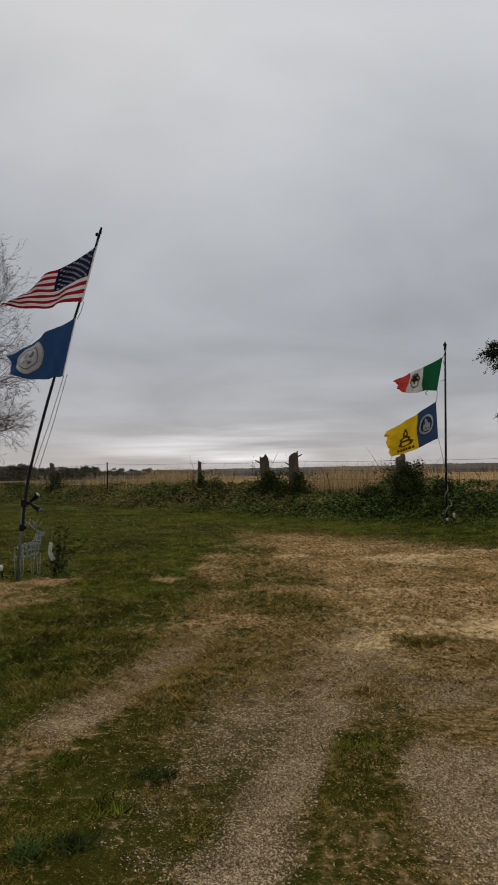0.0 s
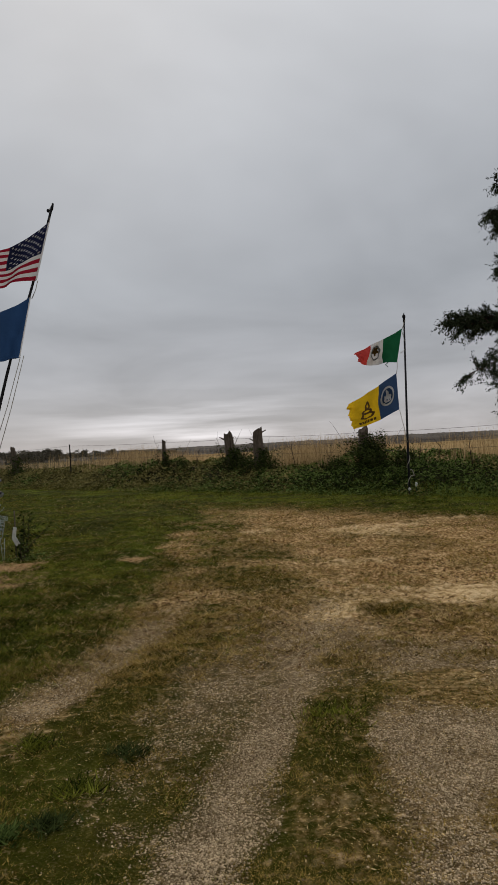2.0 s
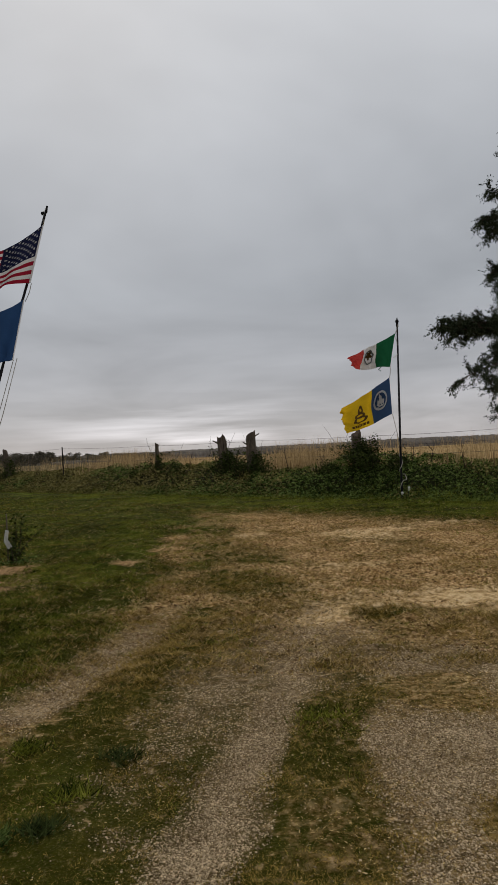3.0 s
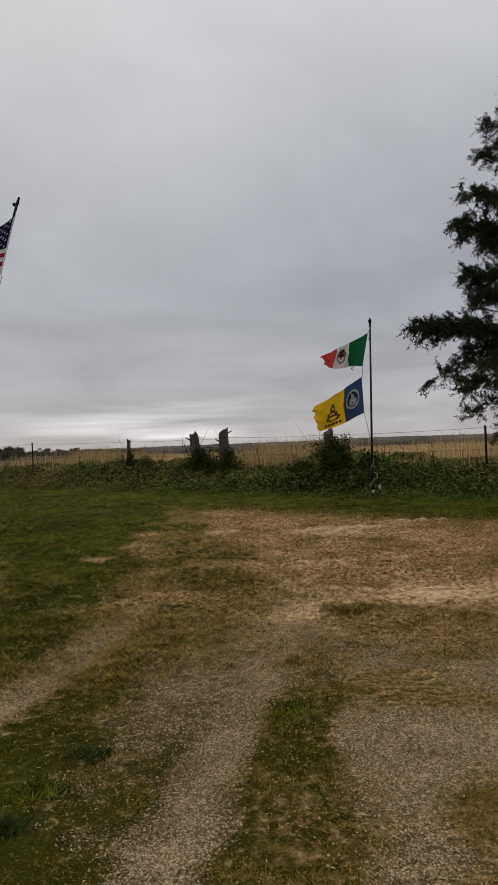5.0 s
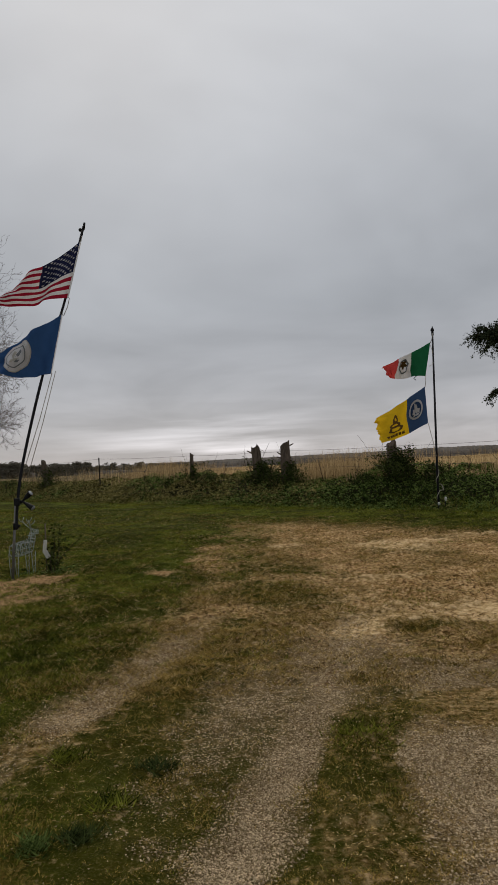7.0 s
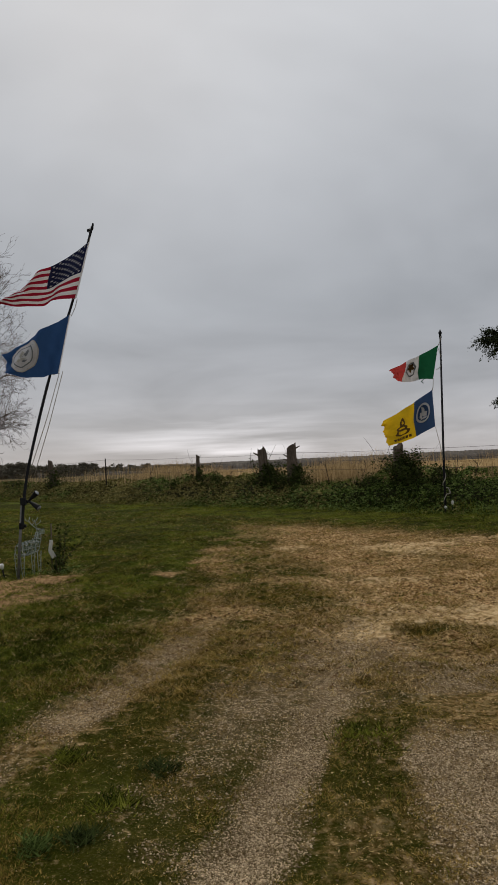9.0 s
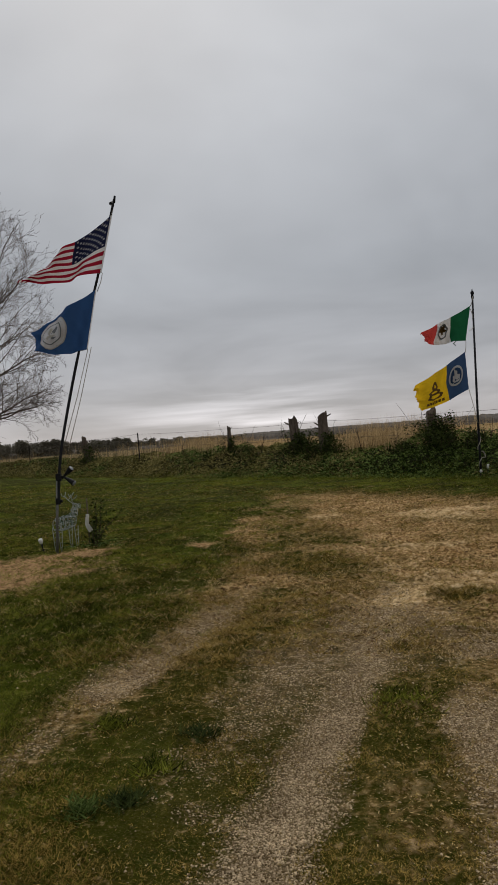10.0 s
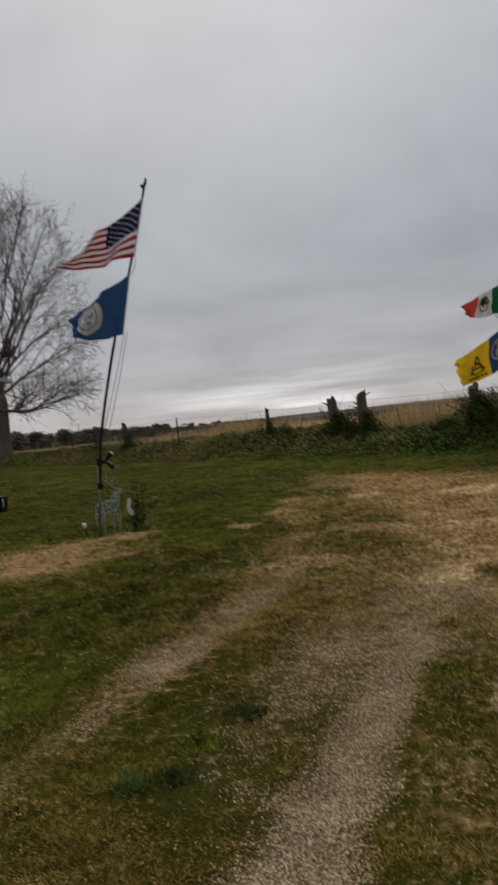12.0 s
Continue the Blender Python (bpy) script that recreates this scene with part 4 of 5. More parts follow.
pole = thing("flagpole", (-3.52, 9.8, z_at(-3.52, 9.8)), "bent dark flagpole strapped to a grey pipe", "flagpole")
O = Vector(pole.location)
bent = [Vector(p) - O for p in ((-3.42, 9.8, 0.75), (-3.38, 9.8, 1.19), (-3.27, 9.8, 1.80), (-2.93, 9.8, 3.07), (-2.55, 9.8, 4.20), (-2.21, 9.8, 5.36))]
heap = Heap().tube(smooth_path(bent, 8), [0.022] * 24 + [0.019] * 17, 10)
part("upper_pole", heap.mesh("upper_pole", M_DARK_PIPE), pole, "dark bent upper tube")
heap = Heap().tube([(0, 0, -0.3), (0.06, 0, 0.55), (0.11, 0.02, 1.22)], 0.021, 10)
part("lower_pipe", heap.mesh("lower_pipe", M_GALV), pole, "grey galvanised lower pipe")
part("clamp", clamp_mesh("clamp", (0.135, 0, 1.16), 0.042), pole)
part("clamp", clamp_mesh("clamp", (0.095, 0, 0.80), 0.040), pole)
part("finial", Heap().ball(bent[-1] + Vector((-0.055, 0, -0.06)), 0.028).tube([bent[-1] + Vector((-0.005, 0, -0.05)), bent[-1] + Vector((0.015, 0, 0.05))], [0.021, 0.016], 8).tube([bent[-1] + Vector((0, 0, -0.04)), bent[-1] + Vector((-0.05, 0, -0.06))], 0.009, 6).mesh("finial", M_BLACK), pole, "black pulley and cap")
for n, (top, foot) in enumerate((((-2.78, 9.78, 3.10), (-3.24, 9.78, 1.70)), ((-2.72, 9.76, 3.12), (-3.20, 9.76, 1.55)), ((-2.47, 9.78, 4.24), (-2.57, 9.78, 3.97)), ((-2.25, 9.79, 5.33), (-2.27, 9.79, 5.08)))):
    a, b = Vector(top) - O, Vector(foot) - O
    heap = Heap().tube([a, (a + b) / 2 + Vector((0.015, 0, 0)), b], 0.0055, 5)
    part("halyard", heap.mesh("halyard", M_ROPE), pole)

pole_b = thing("flagpole", (5.41, 17.9, z_at(5.41, 17.9)), "slim dark straight flagpole at the bank", "flagpole")
O2 = Vector(pole_b.location)
heap = Heap().tube([(0, 0, -0.3), (0.03, 0, 1.5), (0.12, 0, 5.02 - O2.z)], [0.033, 0.032, 0.024], 10)
part("shaft", heap.mesh("shaft", M_DARK_PIPE), pole_b)
heap = Heap().ball((0.12, 0, 5.08 - O2.z), 0.05, (1, 1, 1.2)).tube([(0.12, 0, 4.93 - O2.z), (0.12, 0, 5.04 - O2.z)], 0.035, 8).tube([(0.12, 0, 5.1 - O2.z), (0.125, 0, 5.19 - O2.z)], [0.03, 0.008], 7)
part("finial", heap.mesh("finial", M_BLACK), pole_b)
coil = []
for k in range(150):
    t = k / 149
    a = t * 5 * math.pi
    r = 0.040 + 0.008 * math.sin(t * 23)
    coil.append((0.01 + 0.02 * t + math.cos(a) * r + (0.10 * math.sin(t * math.pi) if 0.35 < t < 0.5 else 0), math.sin(a) * r, 0.1 + 1.15 * t))
part("wound_rope", Heap().tube(coil, 0.012, 6).mesh("wound_rope", M_ROPE), pole_b, "pale rope wound round the shaft")
for top, foot in (((5.25, 17.86, 2.47), (5.42, 17.86, 1.55)), ((5.26, 17.86, 3.82), (5.22, 17.86, 3.48)), ((5.53, 17.87, 4.98), (5.45, 17.87, 4.72)), ((5.36, 17.86, 4.05), (5.50, 17.87, 4.16)), ((5.44, 17.86, 4.65), (5.50, 17.87, 4.40))):
    a, b = Vector(top) - O2, Vector(foot) - O2
    part("halyard", Heap().tube([a, (a + b) / 2 + Vector((0.01, 0, -0.01)), b], 0.008, 5).mesh("halyard", M_ROPE), pole_b)


class Cloth:
    """A flying flag: u from the hoist (0) to the fly (1), v from the top (0) down (1)."""

    def __init__(self, top, foot, top_edge, foot_edge, wave, turns, phase, ragged=0.0, curl=0.0):
        self.top, self.foot, self.te, self.fe = (np.array(a, float) for a in (top, foot, top_edge, foot_edge))
        self.wave, self.turns, self.phase, self.ragged, self.curl = wave, turns, phase, ragged, curl

    def at(self, u, v):
        u, v = np.asarray(u, float), np.asarray(v, float)
        v_, u_ = v[..., None], u[..., None]
        if self.ragged:
            cut = self.ragged * (value_noise(v * 9, v * 0, 7) + 0.5 * value_noise(v * 23, v * 0, 9))
            u_ = u_ * (1 - cut[..., None] * u_ ** 3)
        p = self.top * (1 - v_) + self.foot * v_ + u_ * (self.te * (1 - v_) + self.fe * v_)
        a = self.turns * 2 * math.pi * u - 2.6 * v + self.phase
        grow = np.clip(u * 3, 0, 1) * (0.45 + 0.55 * u)
        fold = 2 * math.pi * (2.6 * u + 1.1 * v) + self.phase
        p[..., 1] += self.wave * np.sin(a) * grow + 0.38 * self.wave * np.sin(2.3 * a + 5 * v) * grow + 0.16 * self.wave * np.sin(1.9 * fold) * grow
        p[..., 2] += 0.30 * self.wave * np.cos(a * 0.8 + 1.0) * grow * (0.6 + 0.4 * v) - 0.02 * np.sin(math.pi * u) + self.curl * u ** 3 * (0.3 + v)
        p[..., 0] += (0.35 * self.wave * np.sin(a + 1.2) + 0.12 * self.wave * np.sin(fold)) * grow
        return p

    def normal(self, u, v):
        e = 1e-3
        a, b = self.at(u + e, v) - self.at(u - e, v), self.at(u, v + e) - self.at(u, v - e)
        n = np.cross(a, b)
        return n / (np.linalg.norm(n, axis=-1)[..., None] + 1e-12)

    def patch(self, u0, u1, v0, v1, nu, nv, mat, name):
        u, v = np.meshgrid(np.linspace(u0, u1, nu + 1), np.linspace(v0, v1, nv + 1))
        p = self.at(u, v).reshape(-1, 3)
        r, c = np.meshgrid(np.arange(nv), np.arange(nu), indexing="ij")
        a = (r * (nu + 1) + c).ravel()
        return quick_mesh(name, p, np.stack([a, a + 1, a + nu + 2, a + nu + 1], 1), mat, True)

    def shape(self, rings, mat, name, lift=0.006):
        """A printed form, both sides: rings of (u, v) points, each one inside the last."""
        verts, faces = [], []
        for sign in (1, -1):
            base = len(verts)
            for ring in rings:
                uv = np.array(ring)
                verts += list(self.at(uv[:, 0], uv[:, 1]) + sign * lift * self.normal(uv[:, 0], uv[:, 1]))
            k = len(rings[0])
            for n in range(len(rings) - 1):
                for i in range(k):
                    a, b = base + n * k + i, base + n * k + (i + 1) % k
                    faces.append((a, b, b + k, a + k))
        return quick_mesh(name, verts, faces, mat, True)


def ring_of(cu, cv, ru, rv, count=28, wobble=0.0, lobes=5):
    return [(cu + ru * (1 + wobble * math.sin(lobes * a)) * math.cos(a), cv + rv * (1 + wobble * math.sin(lobes * a)) * math.sin(a)) for a in (2 * math.pi * k / count for k in range(count))]


def disc(cu, cv, ru, rv, inner=0.02, count=28, wobble=0.0, lobes=5):
    return [ring_of(cu, cv, ru * t, rv * t, count, wobble, lobes) for t in ((1, 0.88, 0.75, 0.62, 0.5, 0.38, 0.25, 0.12, 0.02) if inner < 0.1 else (1, (1 + inner) / 2, inner))]


def pole_x(z):
    """Where the bent pole stands at a height."""
    return float(np.interp(z, (1.19, 1.80, 3.07, 4.20, 5.36), (-3.38, -3.27, -2.93, -2.55, -2.21)))


def stripes_flag():
    c = Cloth((-2.26, 9.72, 5.09), (-2.49, 9.72, 4.23), (-1.32, -0.20, -0.90), (-1.24, -0.25, -0.14), 0.13, 1.35, 0.4)
    ob = thing("striped_flag", (0, 0, 0), "red and white striped flag with starred navy canton", "flag")
    for n in range(13):
        part("stripe", c.patch(0.40 if n < 7 else 0.0, 1.0, n / 13, (n + 1) / 13, 36 if n < 7 else 60, 3, M_WHITE if n % 2 else M_RED, "stripe"), ob, "white stripe" if n % 2 else "red stripe")
    canton = part("canton", c.patch(0.0, 0.40, 0.0, 7 / 13, 24, 18, M_NAVY, "canton"), ob, "navy blue canton")
    for row in range(9):
        for col in range(6 if row % 2 == 0 else 5):
            cu, cv = 0.40 * (col + (0.5 if row % 2 == 0 else 1.0)) / 6, 7 / 13 * (row + 0.75) / 9.5
            outer, middle = [], []
            for k in range(10):
                a = math.pi / 2 + k * math.pi / 5
                r = 0.028 if k % 2 == 0 else 0.0115
                outer.append((cu + r * 0.62 * math.cos(a), cv - r * math.sin(a)))
                middle.append((cu + 0.001 * math.cos(a), cv - 0.001 * math.sin(a)))
            part("star", c.shape([outer, middle], M_WHITE, "star"), canton)
    part("hoist_tape", c.patch(-0.02, 0.0, 0.0, 1.0, 1, 24, M_WHITE, "hoist_tape"), ob, "white hoist tape")
    for v, x in ((0.01, pole_x(c.at(0.0, 0.01)[2])), (0.99, pole_x(c.at(0.0, 0.99)[2]))):
        a = Vector(c.at(-0.015, v))
        part("snap_hook", Heap().tube([a, (a + Vector((x, 9.79, a.z))) / 2 + Vector((0, -0.01, -0.01)), Vector((x, 9.79, a.z))], 0.006, 6).mesh("snap_hook", M_GALV), ob, "small metal snap hook")


def seal_flag():
    c = Cloth((-2.58, 9.71, 3.98), (-2.78, 9.71, 3.08), (-0.98, -0.15, -0.58), (-0.80, -0.20, -0.02), 0.12, 1.1, 2.2)
    ob = thing("blue_seal_flag", (0, 0, 0), "deep blue flag with a round white seal", "flag")
    part("field", c.patch(0.0, 1.0, 0.0, 1.0, 96, 60, M_BLUE, "field"), ob)
    seal = part("seal", c.shape(disc(0.64, 0.5, 0.27, 0.385), M_WHITE, "seal"), ob, "white printed roundel")
    part("seal_border", c.shape(disc(0.64, 0.5, 0.28, 0.395, 0.94), M_CREAM_PRINT, "seal_border", 0.009), seal)
    part("seal_ring", c.shape(disc(0.64, 0.5, 0.20, 0.285, 0.90), M_GREY_PRINT, "seal_ring", 0.009), seal, "thin grey printed ring")
    for u, v, a, b, m in ((0.60, 0.42, 0.035, 0.09, M_GREY_PRINT), (0.68, 0.44, 0.03, 0.10, M_CREAM_PRINT), (0.64, 0.57, 0.08, 0.03, M_CREAM_PRINT), (0.58, 0.62, 0.04, 0.03, M_GREY_PRINT), (0.71, 0.60, 0.03, 0.05, M_CREAM_PRINT)):
        part("print_mark", c.shape(disc(u, v, a, b, 0.02, 18, 0.22, 4), m, "print_mark", 0.011), seal)
    part("hoist_tape", c.patch(-0.02, 0.0, 0.0, 1.0, 1, 24, M_WHITE, "hoist_tape"), ob, "white hoist tape")
    for v, x in ((0.01, pole_x(c.at(0.0, 0.01)[2])), (0.99, pole_x(c.at(0.0, 0.99)[2]))):
        a = Vector(c.at(-0.015, v))
        part("snap_hook", Heap().tube([a, (a + Vector((x, 9.79, a.z))) / 2 + Vector((0, -0.01, -0.01)), Vector((x, 9.79, a.z))], 0.006, 6).mesh("snap_hook", M_GALV), ob, "small metal snap hook")


def tricolour():
    c = Cloth((5.45, 17.88, 4.74), (5.26, 17.88, 3.80), (-1.32, 0.3, -0.60), (-1.12, 0.35, 0.06), 0.17, 1.25, 0.2, 0.03)
    ob = thing("tricolour_flag", (0, 0, 0), "worn green, white and red tricolour flag", "flag")
    for a, b, m, label in ((0.0, 0.36, M_GREEN, "green band"), (0.36, 0.68, M_WHITE, "white band"), (0.68, 1.0, M_SCARLET, "red band")):
        part("band", c.patch(a, b, 0.0, 1.0, 22, 26, m, "band"), ob, label)
    part("emblem", c.shape(disc(0.52, 0.38, 0.085, 0.17, 0.02, 24, 0.28, 5), M_BROWN_PRINT, "emblem"), ob, "brown printed emblem")
    part("emblem_wreath", c.shape(disc(0.52, 0.46, 0.12, 0.30, 0.80, 24, 0.06, 6), M_GREY_PRINT, "emblem_wreath", 0.009), ob)
    part("torn_strip", Heap().tube([c.at(0.22, 1.0), c.at(0.24, 1.0) + np.array((-0.06, 0, -0.07)), c.at(0.24, 1.0) + np.array((0.0, 0, -0.12))], 0.012, 5).mesh("torn_strip", M_GREEN), ob)


def yellow_flag():
    c = Cloth((5.22, 17.88, 3.50), (5.25, 17.88, 2.48), (-1.38, 0.3, -0.84), (-1.32, 0.35, -0.56), 0.15, 1.3, 1.4, 0.05)
    ob = thing("yellow_blue_flag", (0, 0, 0), "tattered yellow flag with blue sealed hoist end", "flag")
    part("blue_end", c.patch(0.0, 0.37, 0.0, 1.0, 22, 28, M_STEEL_BLUE, "blue_end"), ob, "faded blue hoist end")
    part("yellow_end", c.patch(0.37, 1.0, 0.0, 1.0, 46, 44, M_YELLOW, "yellow_end"), ob, "frayed yellow fly end")
    seal = part("seal", c.shape(disc(0.20, 0.45, 0.125, 0.27), M_WHITE, "seal"), ob, "white printed roundel")
    part("seal_field", c.shape(disc(0.20, 0.45, 0.098, 0.212), M_STEEL_BLUE, "seal_field", 0.009), seal, "blue middle of the roundel")
    for u, v, a, b in ((0.20, 0.42, 0.026, 0.15), (0.165, 0.50, 0.030, 0.07), (0.24, 0.50, 0.022, 0.09), (0.20, 0.60, 0.06, 0.025)):
        part("print_mark", c.shape(disc(u, v, a, b, 0.02, 18, 0.2, 4), M_WHITE, "print_mark", 0.012), seal)
    # a coiled rope-like print above a bar of print
    snake = part("coil_print", c.shape(disc(0.66, 0.70, 0.18, 0.105, 0.62, 28, 0.05, 6), M_BROWN_PRINT, "coil_print"), ob, "brown coiled print")
    part("coil_print", c.shape(disc(0.66, 0.58, 0.125, 0.085, 0.50, 28), M_BROWN_PRINT, "coil_print"), snake)
    part("coil_print", c.shape(disc(0.65, 0.40, 0.06, 0.14, 0.4, 24, 0.1, 3), M_BROWN_PRINT, "coil_print"), snake)
    for k in range(7):
        u = 0.46 + 0.062 * k
        part("print_bar", c.shape([[(u, 0.84), (u + 0.046, 0.84), (u + 0.046, 0.92), (u, 0.92)], [(u + 0.022, 0.879), (u + 0.024, 0.879), (u + 0.024, 0.881), (u + 0.022, 0.881)]], M_BROWN_PRINT, "print_bar"), ob)


stripes_flag()
seal_flag()
tricolour()
yellow_flag()

# ---- by the bent pole ----
spot = thing("solar_spotlight", (-3.36, 9.74, 1.17), "black twin-head spotlight clamped to the pole", "spotlight")
part("bracket", Heap().box((-0.05, -0.03, -0.06), (0.03, 0.03, 0.05)).box((0.03, -0.015, -0.015), (0.09, 0.015, 0.015)).mesh("bracket", M_BLACK, False, 0.004), spot)
for name, tip in (("lamp_head", (0.21, -0.04, 0.12)), ("lamp_head", (0.24, -0.05, -0.11))):
    a, b = Vector((0.07, 0, 0)), Vector(tip)
    w = b - a
    head = part(name, Heap().tube([a, a + w * 0.35, a + w * 0.45, a + w * 0.95, b], [0.016, 0.022, 0.03, 0.043, 0.045], 12).mesh("lamp_head", M_BLACK), spot)
    part("lens", Heap().tube([b, b + w.normalized() * 0.006], 0.039, 12).mesh("lens", M_CLEAR), head, "clear lamp lens")


def wire_deer(place, turn):
    """A garden deer bent from white wire, hung with a light string."""
    ob = thing("wire_reindeer", place, "white wire-frame reindeer decoration wound with lights", "garden decoration")
    ob.rotation_euler, ob.scale = (0, 0, turn), (0.84, 0.84, 0.84)
    body = Heap()
    for k in range(6):
        t = k / 5
        cx, r = -0.22 + 0.40 * t, 0.10 + 0.03 * math.sin(t * math.pi) + (0.01 if k == 5 else 0)
        body.tube([(cx, math.cos(a) * r * 0.75, 0.50 + 0.04 * t + math.sin(a) * r) for a in (2 * math.pi * q / 14 for q in range(14))], 0.006, 5, True)
    for a in (0, 0.9, 1.57, 2.24, 3.14, 4.0, 4.71, 5.4):
        body.tube([(-0.22 + 0.40 * t, math.cos(a) * 0.09, 0.50 + 0.04 * t + math.sin(a) * (0.10 + 0.03 * math.sin(t * math.pi))) for t in (0, 0.25, 0.5, 0.75, 1)], 0.006, 5)
    part("body_frame", body.mesh("body_frame", M_DEER), ob)
    for x, y in ((-0.20, 0.06), (-0.16, -0.06), (0.14, 0.06), (0.19, -0.06)):
        leg = Heap()
        for s in (-0.03, 0.03):
            leg.tube([(x + s * 1.4, y, 0.45), (x + s, y, 0.24), (x + s * 0.5 + 0.01, y, 0.0)], 0.0055, 5)
        for z in (0.08, 0.17, 0.26, 0.35):
            leg.tube([(x - 0.02 - z * 0.04, y, z), (x + 0.02 + z * 0.04, y, z + 0.02)], 0.004, 5)
        part("leg", leg.mesh("leg", M_DEER), ob)
    neck = Heap()
    for y in (-0.04, 0.04):
        neck.tube([(0.12, y, 0.60), (0.17, y, 0.70), (0.19, y * 0.6, 0.80)], 0.006, 5)
        neck.tube([(0.21, y, 0.52), (0.25, y, 0.66), (0.26, y * 0.6, 0.76)], 0.006, 5)
    for t in (0.2, 0.5, 0.8):
        neck.tube([(0.19 + 0.06 * math.cos(a), 0.04 * math.sin(a), 0.58 + 0.2 * t) for a in (2 * math.pi * q / 10 for q in range(10))], 0.005, 5, True)
    part("neck", neck.mesh("neck", M_DEER), ob)
    head = Heap()
    head.tube([(0.19, 0, 0.86), (0.26, 0, 0.85), (0.35, 0, 0.79), (0.35, 0, 0.76), (0.26, 0, 0.76), (0.19, 0, 0.80)], 0.006, 5, True)
    for t in (0.22, 0.28, 0.33):
        head.tube([(t, 0.035 * math.cos(a), 0.805 + 0.04 * math.sin(a)) for a in (2 * math.pi * q / 10 for q in range(10))], 0.005, 5, True)
    part("head", head.mesh("head", M_DEER), ob)
    for s in (-1, 1):
        horn = Heap()
        horn.tube([(0.20, 0.02 * s, 0.86), (0.13, 0.06 * s, 0.93), (0.10, 0.11 * s, 1.01), (0.14, 0.13 * s, 1.08)], 0.006, 5)
        horn.tube([(0.13, 0.06 * s, 0.93), (0.20, 0.09 * s, 0.97), (0.22, 0.10 * s, 1.02)], 0.005, 5)
        horn.tube([(0.11, 0.09 * s, 0.98), (0.04, 0.11 * s, 1.02), (0.03, 0.12 * s, 1.06)], 0.005, 5)
        part("antler", horn.mesh("antler", M_DEER), ob)
    lights = Heap()
    r = random.Random(4)
    pts = []
    for k in range(90):
        t = k / 89
        a = t * 16 * math.pi
        pts.append((-0.22 + 0.42 * t + 0.02 * r.random(), 0.085 * math.cos(a), 0.50 + 0.08 * t + 0.12 * math.sin(a)))
    for k in range(30):
        t = k / 29
        a = t * 6 * math.pi
        pts.append((0.18 + 0.06 * t + 0.05 * math.cos(a), 0.05 * math.sin(a), 0.60 + 0.22 * t))
    lights.tube(pts, 0.004, 4)
    string = part("light_string", lights.mesh("light_string", M_BULB_WIRE), ob, "dark green light string")
    bulbs = Heap()
    for p in pts[::3]:
        bulbs.ball(p, 0.009, (1, 1, 1.5), 3, 6)
    part("bulb", bulbs.mesh("bulb", M_WHITE_PLASTIC), string, "small clear bulbs", "stuff")
    return ob


deer_x, deer_y = -3.40, 9.98
wire_deer((deer_x, deer_y, z_at(deer_x, deer_y)), radians(52))


def stake_light(place, tall, turn, label):
    ob = thing("garden_stake_light", place, label, "garden light", "garden stake lights")
    ob.rotation_euler = (0.08, 0.15 * turn, 0)
    part("stake", Heap().tube([(0, 0, -0.1), (0, 0, tall * 0.7)], [0.008, 0.014], 7).mesh("stake", M_BLACK), ob, "black ground stake")
    part("lamp_head", Heap().tube([(0, 0.0, tall * 0.66), (0, -0.01, tall * 0.75), (0.0, -0.02, tall), (0.0, -0.022, tall * 1.03)], [0.015, 0.030, 0.034, 0.025], 10).mesh("lamp_head", M_WHITE_PLASTIC), ob, "white lamp head")


stake_light((-3.70, 9.78, z_at(-3.7, 9.78)), 0.21, -1, "small white-headed stake light beside the pole")
stake_light((5.36, 17.75, z_at(5.36, 17.75)), 0.20, 0.3, "small white-headed stake light at the straight flagpole")
stake_light((5.57, 17.8, z_at(5.57, 17.8)), 0.30, 0.2, "dark stake light near the bank foot")


def rose_bush(place):
    """A thin upright bush tied to a stake with a white plastic tag."""
    r = random.Random(12)
    ob = thing("garden_bush", place, "thin leafy bush tied to a wooden stake", "bush")
    stems, tips = Heap(), []
    for n in range(7):
        p, way, pts = Vector((r.uniform(-0.05, 0.05), r.uniform(-0.05, 0.05), -0.05)), Vector((r.uniform(-0.5, 0.6), r.uniform(-0.3, 0.3), 1)).normalized(), []
        for k in range(8):
            pts.append(p.copy())
            p = p + way * (0.115 if n < 3 else 0.07)
            way = (way + Vector((r.gauss(0, 0.15), r.gauss(0, 0.15), 0.05))).normalized()
        stems.tube(pts, [0.009 - 0.0009 * k for k in range(8)], 5)
        tips += pts[1:]
    part("stems", stems.mesh("stems", M_STEM), ob)
    pos = np.array([(p.x + r.gauss(0, 0.05), p.y + r.gauss(0, 0.05), max(0.03, p.z + r.gauss(0, 0.04))) for p in (r.choice(tips) for _ in range(430))])
    v, f = leaf_quads(pos, 0.018 + 0.022 * rng.random(len(pos)), 0.9)
    part("leaves", quick_mesh("leaves", v, f, M_VINE), ob, kind="stuff")
    part("stake", Heap().tube([(-0.09, -0.03, -0.1), (-0.09, -0.03, 0.78)], 0.011, 7).mesh("stake", M_POST), ob, "thin wooden stake")
    tag = Heap()
    tag.box((-0.028, -0.006, 0), (0.028, 0.006, 0.20), pose(-0.11, -0.06, 0.33, 8, 10, 0))
    tag.box((-0.02, -0.006, -0.10), (0.05, 0.006, 0.02), pose(-0.10, -0.07, 0.33, 8, -25, 0))
    part("plastic_wrap", tag.mesh("plastic_wrap", M_WHITE_PLASTIC, False, 0.003), ob, "white plastic wrap on the stake")


